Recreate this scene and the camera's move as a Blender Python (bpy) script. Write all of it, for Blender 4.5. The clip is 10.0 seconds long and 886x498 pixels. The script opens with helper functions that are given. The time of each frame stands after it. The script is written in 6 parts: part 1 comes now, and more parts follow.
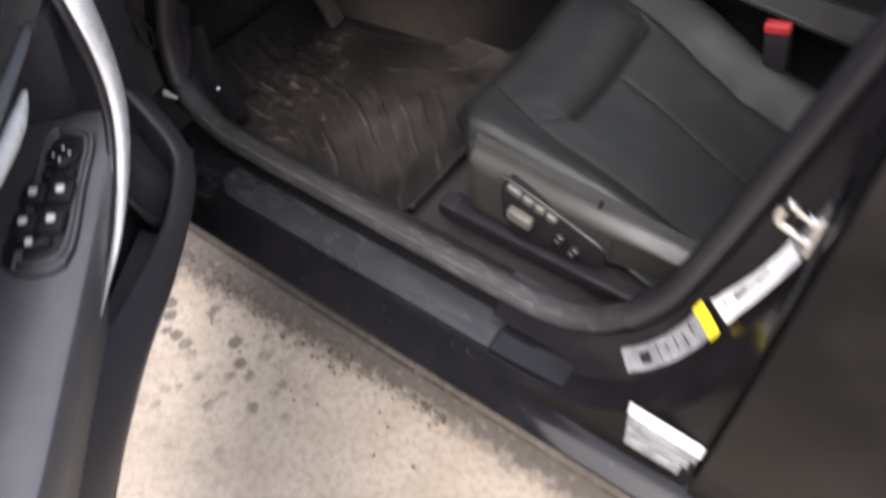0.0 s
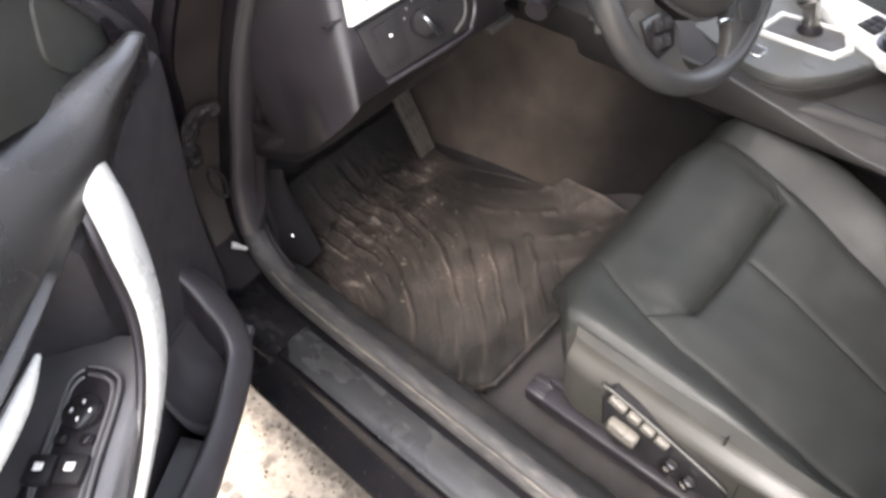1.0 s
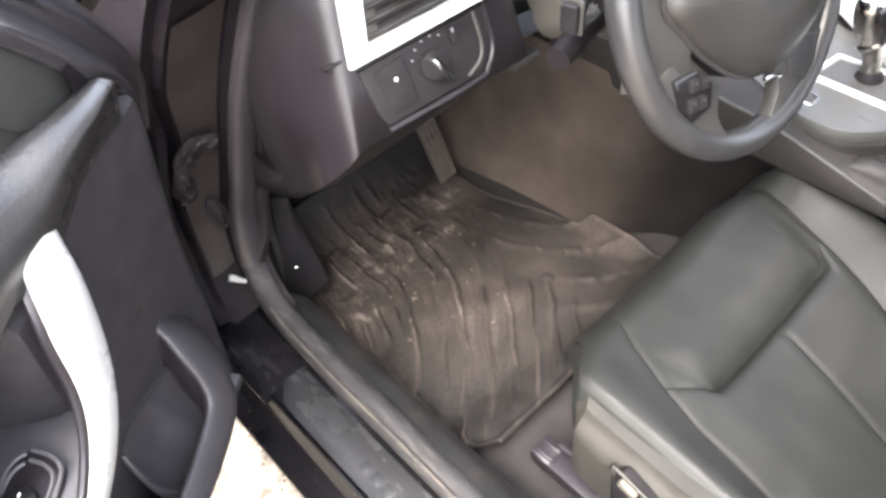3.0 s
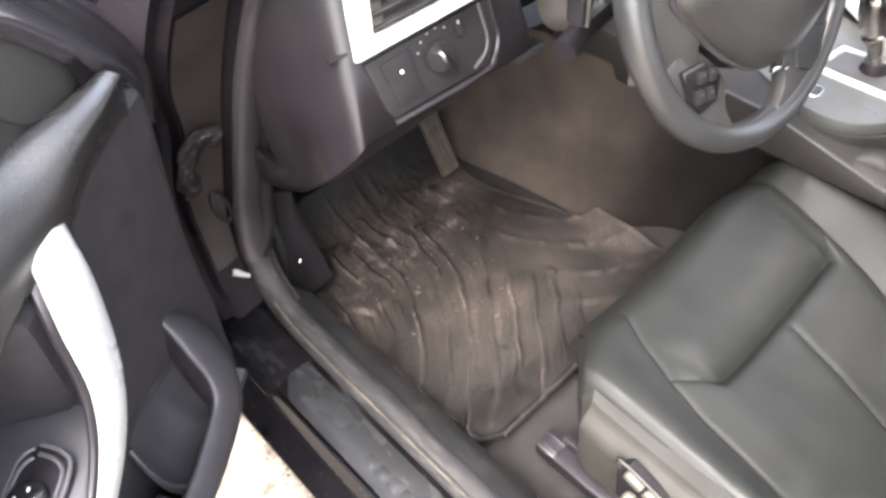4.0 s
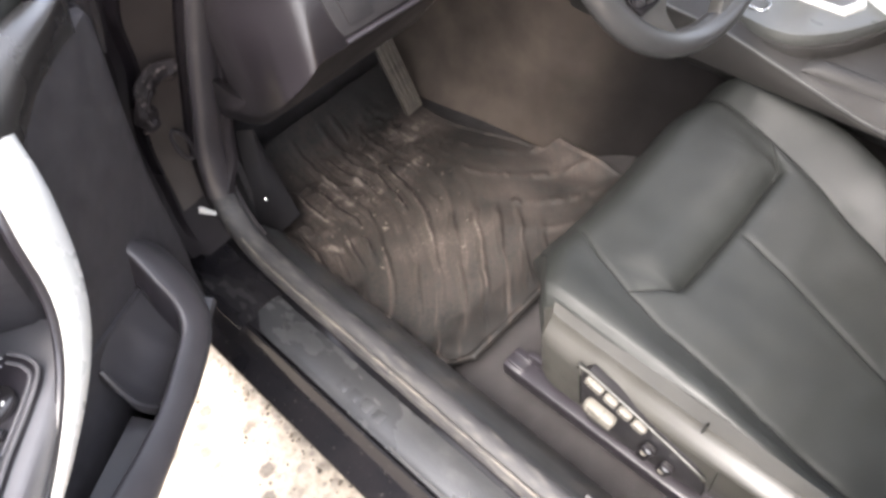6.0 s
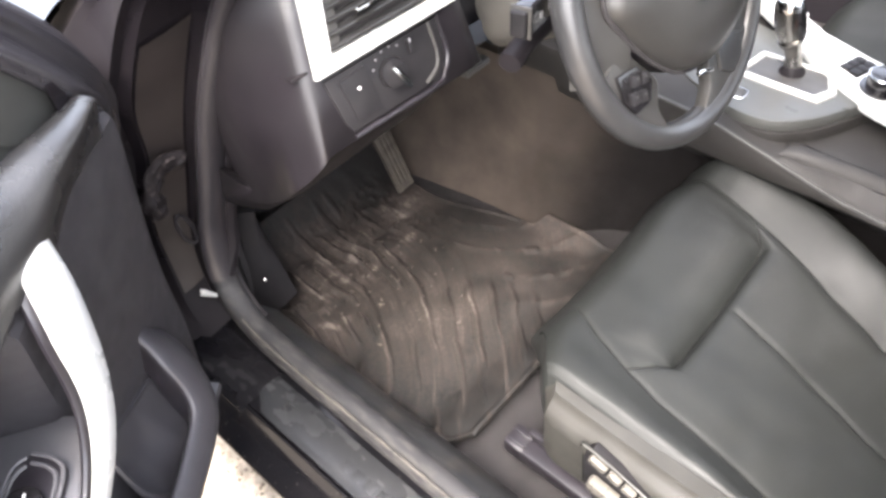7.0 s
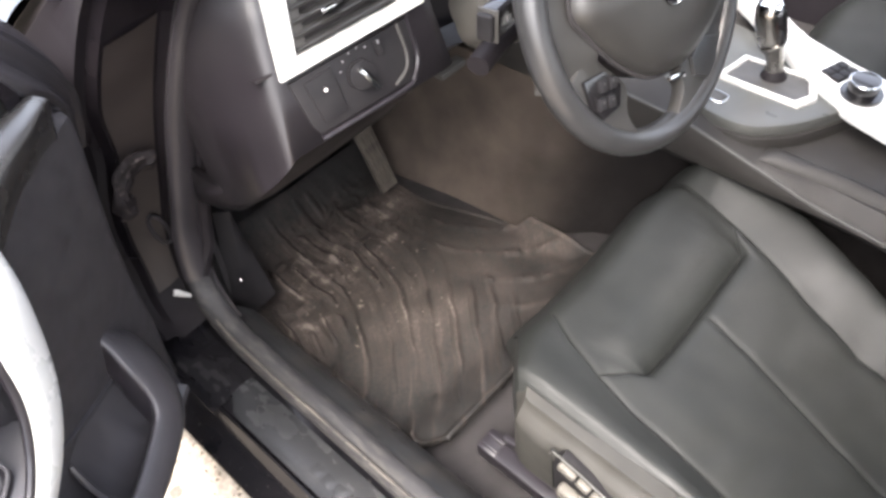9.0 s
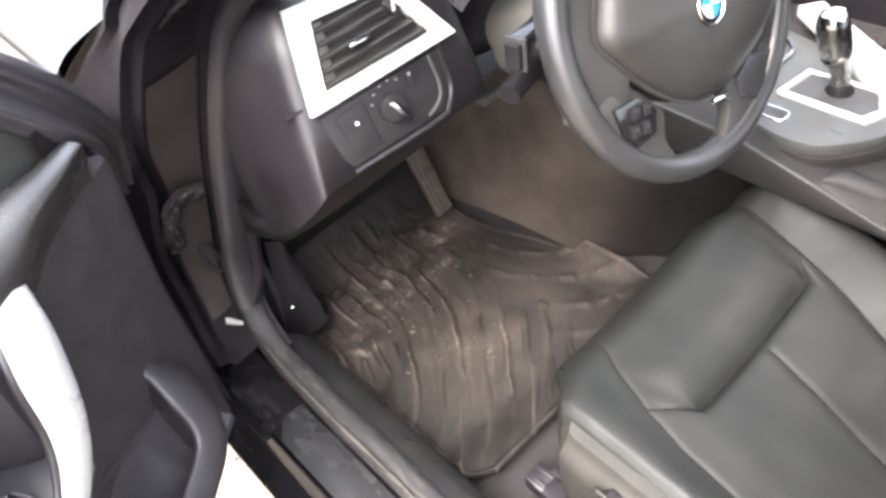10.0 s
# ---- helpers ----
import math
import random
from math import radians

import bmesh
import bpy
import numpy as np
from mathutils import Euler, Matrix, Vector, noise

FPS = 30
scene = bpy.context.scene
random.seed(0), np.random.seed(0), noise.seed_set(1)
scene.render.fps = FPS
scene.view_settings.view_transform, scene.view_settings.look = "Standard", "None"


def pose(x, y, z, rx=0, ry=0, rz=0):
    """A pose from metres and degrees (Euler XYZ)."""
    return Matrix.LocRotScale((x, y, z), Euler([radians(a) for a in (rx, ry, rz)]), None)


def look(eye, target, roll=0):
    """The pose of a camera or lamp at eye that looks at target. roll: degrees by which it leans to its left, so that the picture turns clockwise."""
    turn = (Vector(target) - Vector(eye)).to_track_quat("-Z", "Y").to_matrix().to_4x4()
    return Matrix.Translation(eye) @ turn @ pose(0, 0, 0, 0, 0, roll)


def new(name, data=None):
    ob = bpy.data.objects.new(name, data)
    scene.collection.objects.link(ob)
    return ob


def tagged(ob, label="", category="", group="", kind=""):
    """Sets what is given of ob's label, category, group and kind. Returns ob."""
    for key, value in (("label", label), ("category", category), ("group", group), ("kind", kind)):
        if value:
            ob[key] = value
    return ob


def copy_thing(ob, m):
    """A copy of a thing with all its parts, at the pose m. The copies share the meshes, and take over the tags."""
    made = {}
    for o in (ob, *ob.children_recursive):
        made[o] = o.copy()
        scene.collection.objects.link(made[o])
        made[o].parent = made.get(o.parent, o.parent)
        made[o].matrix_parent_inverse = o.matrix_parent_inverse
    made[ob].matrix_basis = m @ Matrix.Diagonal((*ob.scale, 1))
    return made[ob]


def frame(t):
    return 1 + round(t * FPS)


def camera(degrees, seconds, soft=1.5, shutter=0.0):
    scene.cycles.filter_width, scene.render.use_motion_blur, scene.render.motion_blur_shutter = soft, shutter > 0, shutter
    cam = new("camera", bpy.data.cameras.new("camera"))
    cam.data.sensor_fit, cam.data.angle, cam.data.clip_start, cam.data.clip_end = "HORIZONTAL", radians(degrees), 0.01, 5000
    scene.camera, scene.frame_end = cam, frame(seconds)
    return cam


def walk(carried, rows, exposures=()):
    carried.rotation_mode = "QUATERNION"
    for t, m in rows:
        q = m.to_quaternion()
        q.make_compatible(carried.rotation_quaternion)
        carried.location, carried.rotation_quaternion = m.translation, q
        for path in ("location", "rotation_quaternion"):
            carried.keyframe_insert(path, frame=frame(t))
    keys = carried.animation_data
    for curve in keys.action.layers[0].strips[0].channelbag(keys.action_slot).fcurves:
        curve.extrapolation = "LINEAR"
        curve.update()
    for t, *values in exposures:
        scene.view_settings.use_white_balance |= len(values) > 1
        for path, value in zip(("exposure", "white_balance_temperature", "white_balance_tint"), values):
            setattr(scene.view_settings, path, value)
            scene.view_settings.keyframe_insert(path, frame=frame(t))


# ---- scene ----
cam = camera(62.0, 10.0, soft=3.0, shutter=0.4)
PATH = [
    (0, (-1.278, -0.382, 1.288), (-0.352, 0.391, -0.307), -5.4),
    (0.3, (-1.19, -0.27, 1.306), (-0.264, 0.477, -0.302), -4.2),
    (0.5, (-1.169, -0.292, 1.291), (-0.221, 0.606, -0.224), -7.0),
    (0.6, (-1.158, -0.277, 1.3), (-0.231, 0.632, -0.222), -7.1),
    (1, (-1.087, -0.214, 1.295), (-0.202, 0.786, -0.194), -8.0),
    (1.5, (-0.974, -0.23, 1.28), (-0.271, 0.9, -0.213), -12.0),
    (2, (-0.951, -0.21, 1.278), (-0.221, 0.887, -0.227), -9.7),
    (2.5, (-0.966, -0.176, 1.289), (-0.169, 0.882, -0.209), -8.0),
    (4, (-0.986, -0.158, 1.287), (-0.191, 0.888, -0.221), -8.3),
    (4.5, (-0.987, -0.164, 1.279), (-0.294, 0.837, -0.307), -11.4),
    (5, (-0.976, -0.223, 1.261), (-0.284, 0.714, -0.365), -12.5),
    (5.2, (-0.983, -0.221, 1.253), (-0.278, 0.688, -0.383), -11.6),
    (6.3, (-1.011, -0.204, 1.284), (-0.224, 0.784, -0.266), -9.7),
    (6.5, (-1.013, -0.188, 1.307), (-0.221, 0.804, -0.239), -10.9),
    (7, (-1.026, -0.187, 1.307), (-0.107, 0.803, -0.168), -7.2),
    (7.5, (-1.038, -0.191, 1.317), (-0.085, 0.849, -0.1), -7.6),
    (8, (-1.051, -0.193, 1.324), (-0.082, 0.869, -0.066), -6.3),
    (8.5, (-1.017, -0.197, 1.304), (-0.014, 0.764, -0.138), -5.7),
    (9, (-0.99, -0.208, 1.303), (-0.08, 0.783, -0.178), -6.8),
    (9.5, (-0.948, -0.222, 1.297), (-0.096, 0.864, -0.15), -11.7),
    (10, (-0.935, -0.23, 1.3), (-0.157, 0.935, -0.127), -13.7),
]
walk(cam, [(t, look(eye, target, roll)) for t, eye, target, roll in PATH],
     [(0.0, 2.12, 6250, 15), (0.5, 2.64, 6400, 14), (1.0, 3.28, 6550, 12), (1.6, 3.92, 6550, 12), (4.0, 3.92, 6550, 12), (4.6, 3.68, 6550, 12), (5.2, 3.68, 6550, 12), (6.3, 3.85, 6550, 12), (7.4, 3.94, 6550, 12), (8.0, 3.78, 6550, 12), (8.5, 3.60, 6550, 12), (9.0, 3.60, 6550, 12), (9.6, 3.90, 6550, 12), (10.0, 3.92, 6550, 12)])

# ---- light ----
SUN_EL, SUN_AZ = 60.0, 249.0
world = bpy.data.worlds.new("world")
scene.world = world
world.use_nodes = True
wn = world.node_tree.nodes
sky = wn.new("ShaderNodeTexSky")
sky.sky_type = "NISHITA"
sky.sun_disc = False
sky.sun_elevation, sky.sun_rotation = radians(SUN_EL), radians(SUN_AZ)
sky.dust_density = 6.0
veil = wn.new("ShaderNodeHueSaturation")
veil.inputs["Saturation"].default_value = 0.5
world.node_tree.links.new(sky.outputs[0], veil.inputs["Color"])
world.node_tree.links.new(veil.outputs[0], wn["Background"].inputs[0])
wn["Background"].inputs[1].default_value = 0.15
sun_data = bpy.data.lights.new("sun", "SUN")
sun_data.energy, sun_data.angle, sun_data.color = 0.52, radians(48), (1.0, 0.96, 0.9)
sun = new("sun", sun_data)
sun.rotation_euler = (radians(90 - SUN_EL), 0, radians(180 - SUN_AZ))


# ---- materials ----
def mat(name, a, b=None, rough=0.5, metal=0.0, scale=40.0, bump=0.0, bscale=500.0, dust=None, coat=0.0, rvar=0.12, stretch=(1, 1, 1), ior=1.5):
    """A surface: colour a mottled with b, gloss that varies, fine relief, and settled dust (colour, scale, from, to, amount)."""
    m = bpy.data.materials.new(name)
    m.use_nodes = True
    nt = m.node_tree
    n, lk = nt.nodes, nt.links.new
    bsdf = n["Principled BSDF"]
    tc = n.new("ShaderNodeTexCoord")
    mp = n.new("ShaderNodeMapping")
    mp.inputs["Scale"].default_value = stretch
    lk(tc.outputs["Object"], mp.inputs[0])

    def noise_tex(sc, detail=5.0):
        t = n.new("ShaderNodeTexNoise")
        t.inputs["Scale"].default_value, t.inputs["Detail"].default_value = sc, detail
        lk(mp.outputs[0], t.inputs["Vector"])
        return t.outputs["Fac"]

    def ramp(fac, lo, hi, v0=0.0, v1=1.0):
        r = n.new("ShaderNodeMapRange")
        r.inputs[1].default_value, r.inputs[2].default_value, r.inputs[3].default_value, r.inputs[4].default_value = lo, hi, v0, v1
        lk(fac, r.inputs[0])
        return r.outputs[0]

    def blend(fac, c1, c2):
        x = n.new("ShaderNodeMix")
        x.data_type = "RGBA"
        lk(fac, x.inputs[0])
        for k, c in ((6, c1), (7, c2)):
            if isinstance(c, tuple):
                x.inputs[k].default_value = (*c, 1)
            else:
                lk(c, x.inputs[k])
        return x.outputs[2]

    b = b or tuple(v * 0.7 for v in a)
    base = blend(ramp(noise_tex(scale), 0.35, 0.65), a, b)
    rg = ramp(noise_tex(scale * 0.6), 0.3, 0.7, max(0.03, rough - rvar), min(1.0, rough + rvar))
    if dust:
        col, dsc, lo, hi, amount = dust
        f = ramp(noise_tex(dsc, 8.0), lo, hi, 0.0, amount)
        base = blend(f, base, col)
        add = n.new("ShaderNodeMath")
        add.operation, add.use_clamp = "ADD", True
        half = n.new("ShaderNodeMath")
        half.operation = "MULTIPLY"
        half.inputs[1].default_value = 0.5
        lk(f, half.inputs[0]), lk(rg, add.inputs[0]), lk(half.outputs[0], add.inputs[1])
        rg = add.outputs[0]
    lk(base, bsdf.inputs["Base Color"]), lk(rg, bsdf.inputs["Roughness"])
    bsdf.inputs["Metallic"].default_value = metal
    bsdf.inputs["Coat Weight"].default_value = coat
    bsdf.inputs["IOR"].default_value = ior
    bsdf.inputs["Coat Roughness"].default_value = 0.06
    if bump:
        bp = n.new("ShaderNodeBump")
        bp.inputs["Strength"].default_value, bp.inputs["Distance"].default_value = bump, 0.0015
        lk(noise_tex(bscale, 3.0), bp.inputs["Height"]), lk(bp.outputs[0], bsdf.inputs["Normal"])
    return m


def ground_material():
    """Pale concrete, with dark spots and a muddy band along the car's side."""
    m = mat("concrete", (0.255, 0.220, 0.178), (0.210, 0.178, 0.138), rough=0.9, scale=9, bump=1.0, bscale=130, dust=((0.155, 0.127, 0.095), 70, 0.46, 0.66, 0.55))
    n, lk = m.node_tree.nodes, m.node_tree.links.new
    bsdf = n["Principled BSDF"]
    base = bsdf.inputs["Base Color"].links[0].from_socket
    tc = n.new("ShaderNodeTexCoord")

    def math_node(op, a, b):
        x = n.new("ShaderNodeMath")
        x.operation, x.use_clamp = op, True
        for k, v in ((0, a), (1, b)):
            if isinstance(v, (int, float)):
                x.inputs[k].default_value = v
            else:
                lk(v, x.inputs[k])
        return x.outputs[0]

    def tex(sc, detail):
        t = n.new("ShaderNodeTexNoise")
        t.inputs["Scale"].default_value, t.inputs["Detail"].default_value = sc, detail
        lk(tc.outputs["Object"], t.inputs["Vector"])
        return t.outputs["Fac"]

    def ranged(v, lo, hi, top=1.0):
        r = n.new("ShaderNodeMapRange")
        r.inputs[1].default_value, r.inputs[2].default_value, r.inputs[4].default_value = lo, hi, top
        lk(v, r.inputs[0])
        return r.outputs[0]

    sep = n.new("ShaderNodeSeparateXYZ")
    lk(tc.outputs["Object"], sep.inputs[0])
    widen = ranged(sep.outputs[1], 0.10, 0.70, 0.045)
    band = ranged(math_node("ADD", sep.outputs[0], widen), 0.10, 0.17)
    under = math_node("MULTIPLY", ranged(sep.outputs[0], 0.55, 0.30), math_node("MULTIPLY", ranged(sep.outputs[1], -1.6, -1.2), ranged(sep.outputs[1], 1.6, 1.2)))
    mud = math_node("MULTIPLY", under, ranged(math_node("ADD", math_node("MULTIPLY", band, 0.50), math_node("MULTIPLY", tex(48, 9), 0.62)), 0.50, 0.78, 0.88))
    vor = n.new("ShaderNodeTexVoronoi")
    vor.inputs["Scale"].default_value = 24.0
    lk(tc.outputs["Object"], vor.inputs["Vector"])
    speck = math_node("MULTIPLY", ranged(math_node("ADD", vor.outputs["Distance"], math_node("MULTIPLY", tex(110, 4), 0.42)), 0.62, 0.48), ranged(tex(6, 2), 0.40, 0.50))
    near = math_node("MULTIPLY", ranged(sep.outputs[0], -0.22, -0.08), ranged(sep.outputs[1], 0.20, 0.36))
    near = math_node("MULTIPLY", near, math_node("MULTIPLY", ranged(sep.outputs[0], 0.55, 0.30), ranged(sep.outputs[1], 1.5, 1.0)))
    fac = math_node("MAXIMUM", mud, math_node("MULTIPLY", math_node("MULTIPLY", speck, near), 0.8))
    mix = n.new("ShaderNodeMix")
    mix.data_type = "RGBA"
    lk(fac, mix.inputs[0]), lk(base, mix.inputs[6])
    mix.inputs[7].default_value = (0.050, 0.043, 0.036, 1)
    lk(mix.outputs[2], bsdf.inputs["Base Color"])
    return m


M_GROUND = ground_material()
M_MUD = mat("mud", (0.07, 0.053, 0.036), (0.035, 0.028, 0.021), rough=0.95, scale=60, bump=0.8, bscale=120)
M_PAINT = mat("black_paint", (0.004, 0.004, 0.005), (0.006, 0.0055, 0.006), rough=0.10, rvar=0.05, scale=12, ior=1.42, dust=((0.14, 0.115, 0.10), 14, 0.58, 0.85, 0.03))
M_CLEAN = mat("polished_black_paint", (0.005, 0.005, 0.006), (0.007, 0.007, 0.008), rough=0.05, rvar=0.02, scale=12, coat=1.0)
M_SILL = mat("dirty_sill_paint", (0.005, 0.005, 0.006), (0.0075, 0.007, 0.008), rough=0.10, rvar=0.05, scale=18, ior=1.25, dust=((0.16, 0.15, 0.14), 130, 0.66, 0.73, 0.22))
M_UNDER = mat("dull_black_paint", (0.0095, 0.0082, 0.0094), (0.0115, 0.0099, 0.0110), rough=0.55, scale=20, ior=1.2)
M_SHUT = mat("shaded_black_paint", (0.0060, 0.0052, 0.0061), (0.0076, 0.0066, 0.0076), rough=0.55, rvar=0.1, scale=24, ior=1.10, dust=((0.10, 0.09, 0.085), 55, 0.68, 0.80, 0.16))
M_GLASS = mat("tinted_glass", (0.25, 0.27, 0.27), (0.25, 0.27, 0.27), rough=0.02, rvar=0.0, scale=5)
M_GLASS.node_tree.nodes["Principled BSDF"].inputs["Transmission Weight"].default_value = 1.0
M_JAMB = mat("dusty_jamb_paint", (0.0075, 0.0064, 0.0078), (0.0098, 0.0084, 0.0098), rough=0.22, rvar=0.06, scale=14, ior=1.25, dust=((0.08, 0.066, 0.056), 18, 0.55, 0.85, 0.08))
# dusty paint; low IOR and high roughness dull it, standing in for shade
M_DUSTY_SHADE = mat("shaded_dusty_paint", (0.004, 0.0037, 0.0037), (0.006, 0.0053, 0.005), rough=0.45, scale=10, ior=1.2, dust=((0.06, 0.05, 0.042), 6, 0.45, 0.75, 0.25))
M_STRIP = mat("dust_covered_paint", (0.026, 0.0214, 0.0204), (0.019, 0.0157, 0.0150), rough=0.45, ior=1.4, scale=16, dust=((0.09, 0.075, 0.058), 9, 0.48, 0.78, 0.16))
M_PLASTIC = mat("black_plastic", (0.014, 0.0122, 0.0148), (0.0105, 0.0092, 0.011), rough=0.33, rvar=0.05, scale=30, bump=0.18, bscale=900)
M_DASH = mat("dash_plastic", (0.0082, 0.0069, 0.0084), (0.0066, 0.0056, 0.0068), ior=1.52, rough=0.38, rvar=0.06, scale=24, bump=0.22, bscale=800)
M_PANEL = mat("door_cloth", (0.021, 0.019, 0.022), (0.017, 0.0155, 0.018), rough=0.70, scale=60, bump=0.4, bscale=1200)
M_GREYPL = mat("grey_plastic", (0.036, 0.0345, 0.0325), (0.030, 0.0288, 0.027), rough=0.50, scale=30, bump=0.2, bscale=900)
M_TRIMGREY = mat("seat_trim_plastic", (0.0245, 0.0234, 0.0203), (0.0205, 0.0196, 0.0172), rough=0.46, scale=30, bump=0.2, bscale=900)
M_STEP = mat("scuffed_step_plastic", (0.024, 0.0245, 0.0258), (0.018, 0.0185, 0.0195), rough=0.26, scale=14, bump=0.12, bscale=300, dust=((0.10, 0.098, 0.096), 60, 0.50, 0.85, 0.22), stretch=(1, 0.5, 1))
M_RUBBER = mat("dusty_rubber", (0.017, 0.0165, 0.0175), (0.012, 0.0115, 0.0125), ior=1.4, rough=0.58, rvar=0.06, scale=30, bump=0.4, bscale=500, dust=((0.11, 0.103, 0.090), 110, 0.48, 0.78, 0.36), stretch=(1.2, 0.35, 1.2))
M_SEAL = mat("black_seal_rubber", (0.0210, 0.0190, 0.0215), (0.0155, 0.0140, 0.0160), rough=0.34, rvar=0.05, scale=30, bump=0.2, bscale=600, dust=((0.08, 0.072, 0.066), 14, 0.52, 0.80, 0.15), stretch=(1, 1, 0.2))
M_TRIM = mat("sill_trim_plastic", (0.022, 0.0225, 0.0235), (0.017, 0.0172, 0.018), rough=0.36, scale=20, bump=0.25, bscale=800, dust=((0.12, 0.10, 0.08), 18, 0.5, 0.8, 0.2))
M_LEATHER = mat("grey_leather", (0.0132, 0.0142, 0.0133), (0.0108, 0.0116, 0.0109), rough=0.52, ior=1.36, rvar=0.07, scale=18, bump=0.34, bscale=640)
M_DARK = mat("dark_carpet", (0.016, 0.0138, 0.0142), (0.011, 0.0095, 0.0100), rough=0.95, scale=50, bump=0.8, bscale=500)
M_SILVER = mat("silver_trim", (0.50, 0.50, 0.48), (0.46, 0.46, 0.445), rough=0.30, metal=0.1, scale=60)
M_CHROME = mat("chrome", (0.85, 0.85, 0.84), (0.78, 0.78, 0.77), rough=0.12, rvar=0.04, metal=1.0, scale=30)
M_GLOSS = mat("gloss_black", (0.008, 0.0075, 0.008), (0.011, 0.010, 0.011), rough=0.16, rvar=0.06, scale=40, coat=0.2)
M_SWITCH = mat("switch_plastic", (0.011, 0.0105, 0.0115), (0.014, 0.0132, 0.014), rough=0.42, ior=1.25, scale=50)
M_WHITE = mat("white_print", (0.72, 0.71, 0.69), (0.58, 0.57, 0.56), rough=0.45, scale=40)
M_STICK = mat("grey_label", (0.23, 0.23, 0.235), (0.12, 0.12, 0.125), rough=0.4, scale=55)
M_YELLOW = mat("yellow_label", (0.72, 0.58, 0.02), (0.62, 0.50, 0.02), rough=0.45, scale=30)
M_RED = mat("red_plastic", (0.42, 0.03, 0.028), (0.35, 0.025, 0.025), rough=0.35, scale=30)
M_BLUE = mat("blue_enamel", (0.02, 0.20, 0.50), (0.02, 0.17, 0.44), rough=0.2, scale=30)
M_COLUMN = mat("column_plastic", (0.068, 0.065, 0.059), (0.058, 0.055, 0.050), rough=0.42, scale=25, bump=0.25, bscale=800)
M_LINING = mat("headlining", (0.060, 0.058, 0.056), (0.050, 0.048, 0.046), rough=0.9, scale=40, bump=0.4, bscale=600)
M_STEEL = mat("steel", (0.013, 0.011, 0.012), (0.007, 0.006, 0.0065), rough=0.62, ior=1.2, scale=60, dust=((0.14, 0.12, 0.115), 90, 0.56, 0.70, 0.45))
M_FRAME = mat("frame_plastic", (0.030, 0.028, 0.031), (0.025, 0.0235, 0.026), rough=0.22, rvar=0.04, ior=1.6, scale=30)
M_ARM = mat("armrest_plastic", (0.075, 0.073, 0.077), (0.066, 0.064, 0.068), rough=0.36, rvar=0.05, scale=30, bump=0.2, bscale=900)


# ---- building tools ----
HOME = {}


def thing(name, at, label, category, group="", kind=""):
    e = new(name)
    e.location = at
    e.empty_display_size = 0.05
    HOME[e.name] = Vector(at)
    return tagged(e, label, category, group, kind)


def part(name, bm, material, parent, label="", sharp=32, kind=""):
    """Links a bmesh in world places as one mesh under a thing or a part, with its origin at its own middle."""
    bmesh.ops.remove_doubles(bm, verts=bm.verts, dist=1e-5)
    bmesh.ops.recalc_face_normals(bm, faces=bm.faces)
    lo = Vector([min(v.co[k] for v in bm.verts) for k in range(3)])
    hi = Vector([max(v.co[k] for v in bm.verts) for k in range(3)])
    c = (lo + hi) / 2
    bmesh.ops.translate(bm, verts=bm.verts, vec=-c)
    me = bpy.data.meshes.new(name)
    bm.to_mesh(me)
    bm.free()
    me.materials.append(material)
    for p in me.polygons:
        p.use_smooth = True
    me.set_sharp_from_angle(angle=radians(sharp))
    ob = new(name, me)
    ob.parent = parent
    ob.location = c - (HOME[parent.name] if parent else Vector())
    HOME[ob.name] = c
    return tagged(ob, label, kind=kind)


def curve(pts, n=12):
    """A smooth line through the given places, n steps from each to the next."""
    p = [Vector(q) for q in pts]
    p = [2 * p[0] - p[1]] + p + [2 * p[-1] - p[-2]]
    out = []
    for i in range(1, len(p) - 2):
        for k in range(n):
            t = k / n
            out.append(0.5 * (2 * p[i] + (p[i + 1] - p[i - 1]) * t + (2 * p[i - 1] - 5 * p[i] + 4 * p[i + 1] - p[i + 2]) * t * t
                              + (3 * p[i] - p[i - 1] - 3 * p[i + 1] + p[i + 2]) * t ** 3))
    return out + [p[-2]]


def loft(rings, ring_closed=True, caps=True, bm=None, end_to_end=False):
    """A skin over rings that have equally many places."""
    bm = bm or bmesh.new()
    vs = [[bm.verts.new(q) for q in r] for r in rings]
    pairs = list(zip(vs, vs[1:])) + ([(vs[-1], vs[0])] if end_to_end else [])
    for a, b in pairs:
        m = len(a)
        for k in range(m if ring_closed else m - 1):
            bm.faces.new((a[k], a[(k + 1) % m], b[(k + 1) % m], b[k]))
    if caps and ring_closed and not end_to_end:
        bm.faces.new(vs[0])
        bm.faces.new(vs[-1])
    return bm


def tube(pts, rx, ry=None, n=12, up=(0, 0, 1), bm=None, closed=False):
    """An oval tube along a line; rx sideways and ry along up, each a number or one number a place."""
    m = len(pts)
    rx = rx if isinstance(rx, (list, tuple)) else [rx] * m
    ry = rx if ry is None else ry if isinstance(ry, (list, tuple)) else [ry] * m
    rings = []
    for i, p in enumerate(pts):
        a = pts[(i - 1) % m] if closed or i else pts[0]
        b = pts[(i + 1) % m] if closed or i < m - 1 else pts[-1]
        d = (Vector(b) - Vector(a)).normalized()
        s = d.cross(Vector(up))
        s = s.normalized() if s.length > 1e-4 else Vector((1, 0, 0))
        w = s.cross(d)
        rings.append([Vector(p) + s * (rx[i] * math.cos(q)) + w * (ry[i] * math.sin(q)) for q in (2 * math.pi * k / n for k in range(n))])
    return loft(rings, bm=bm, end_to_end=closed)


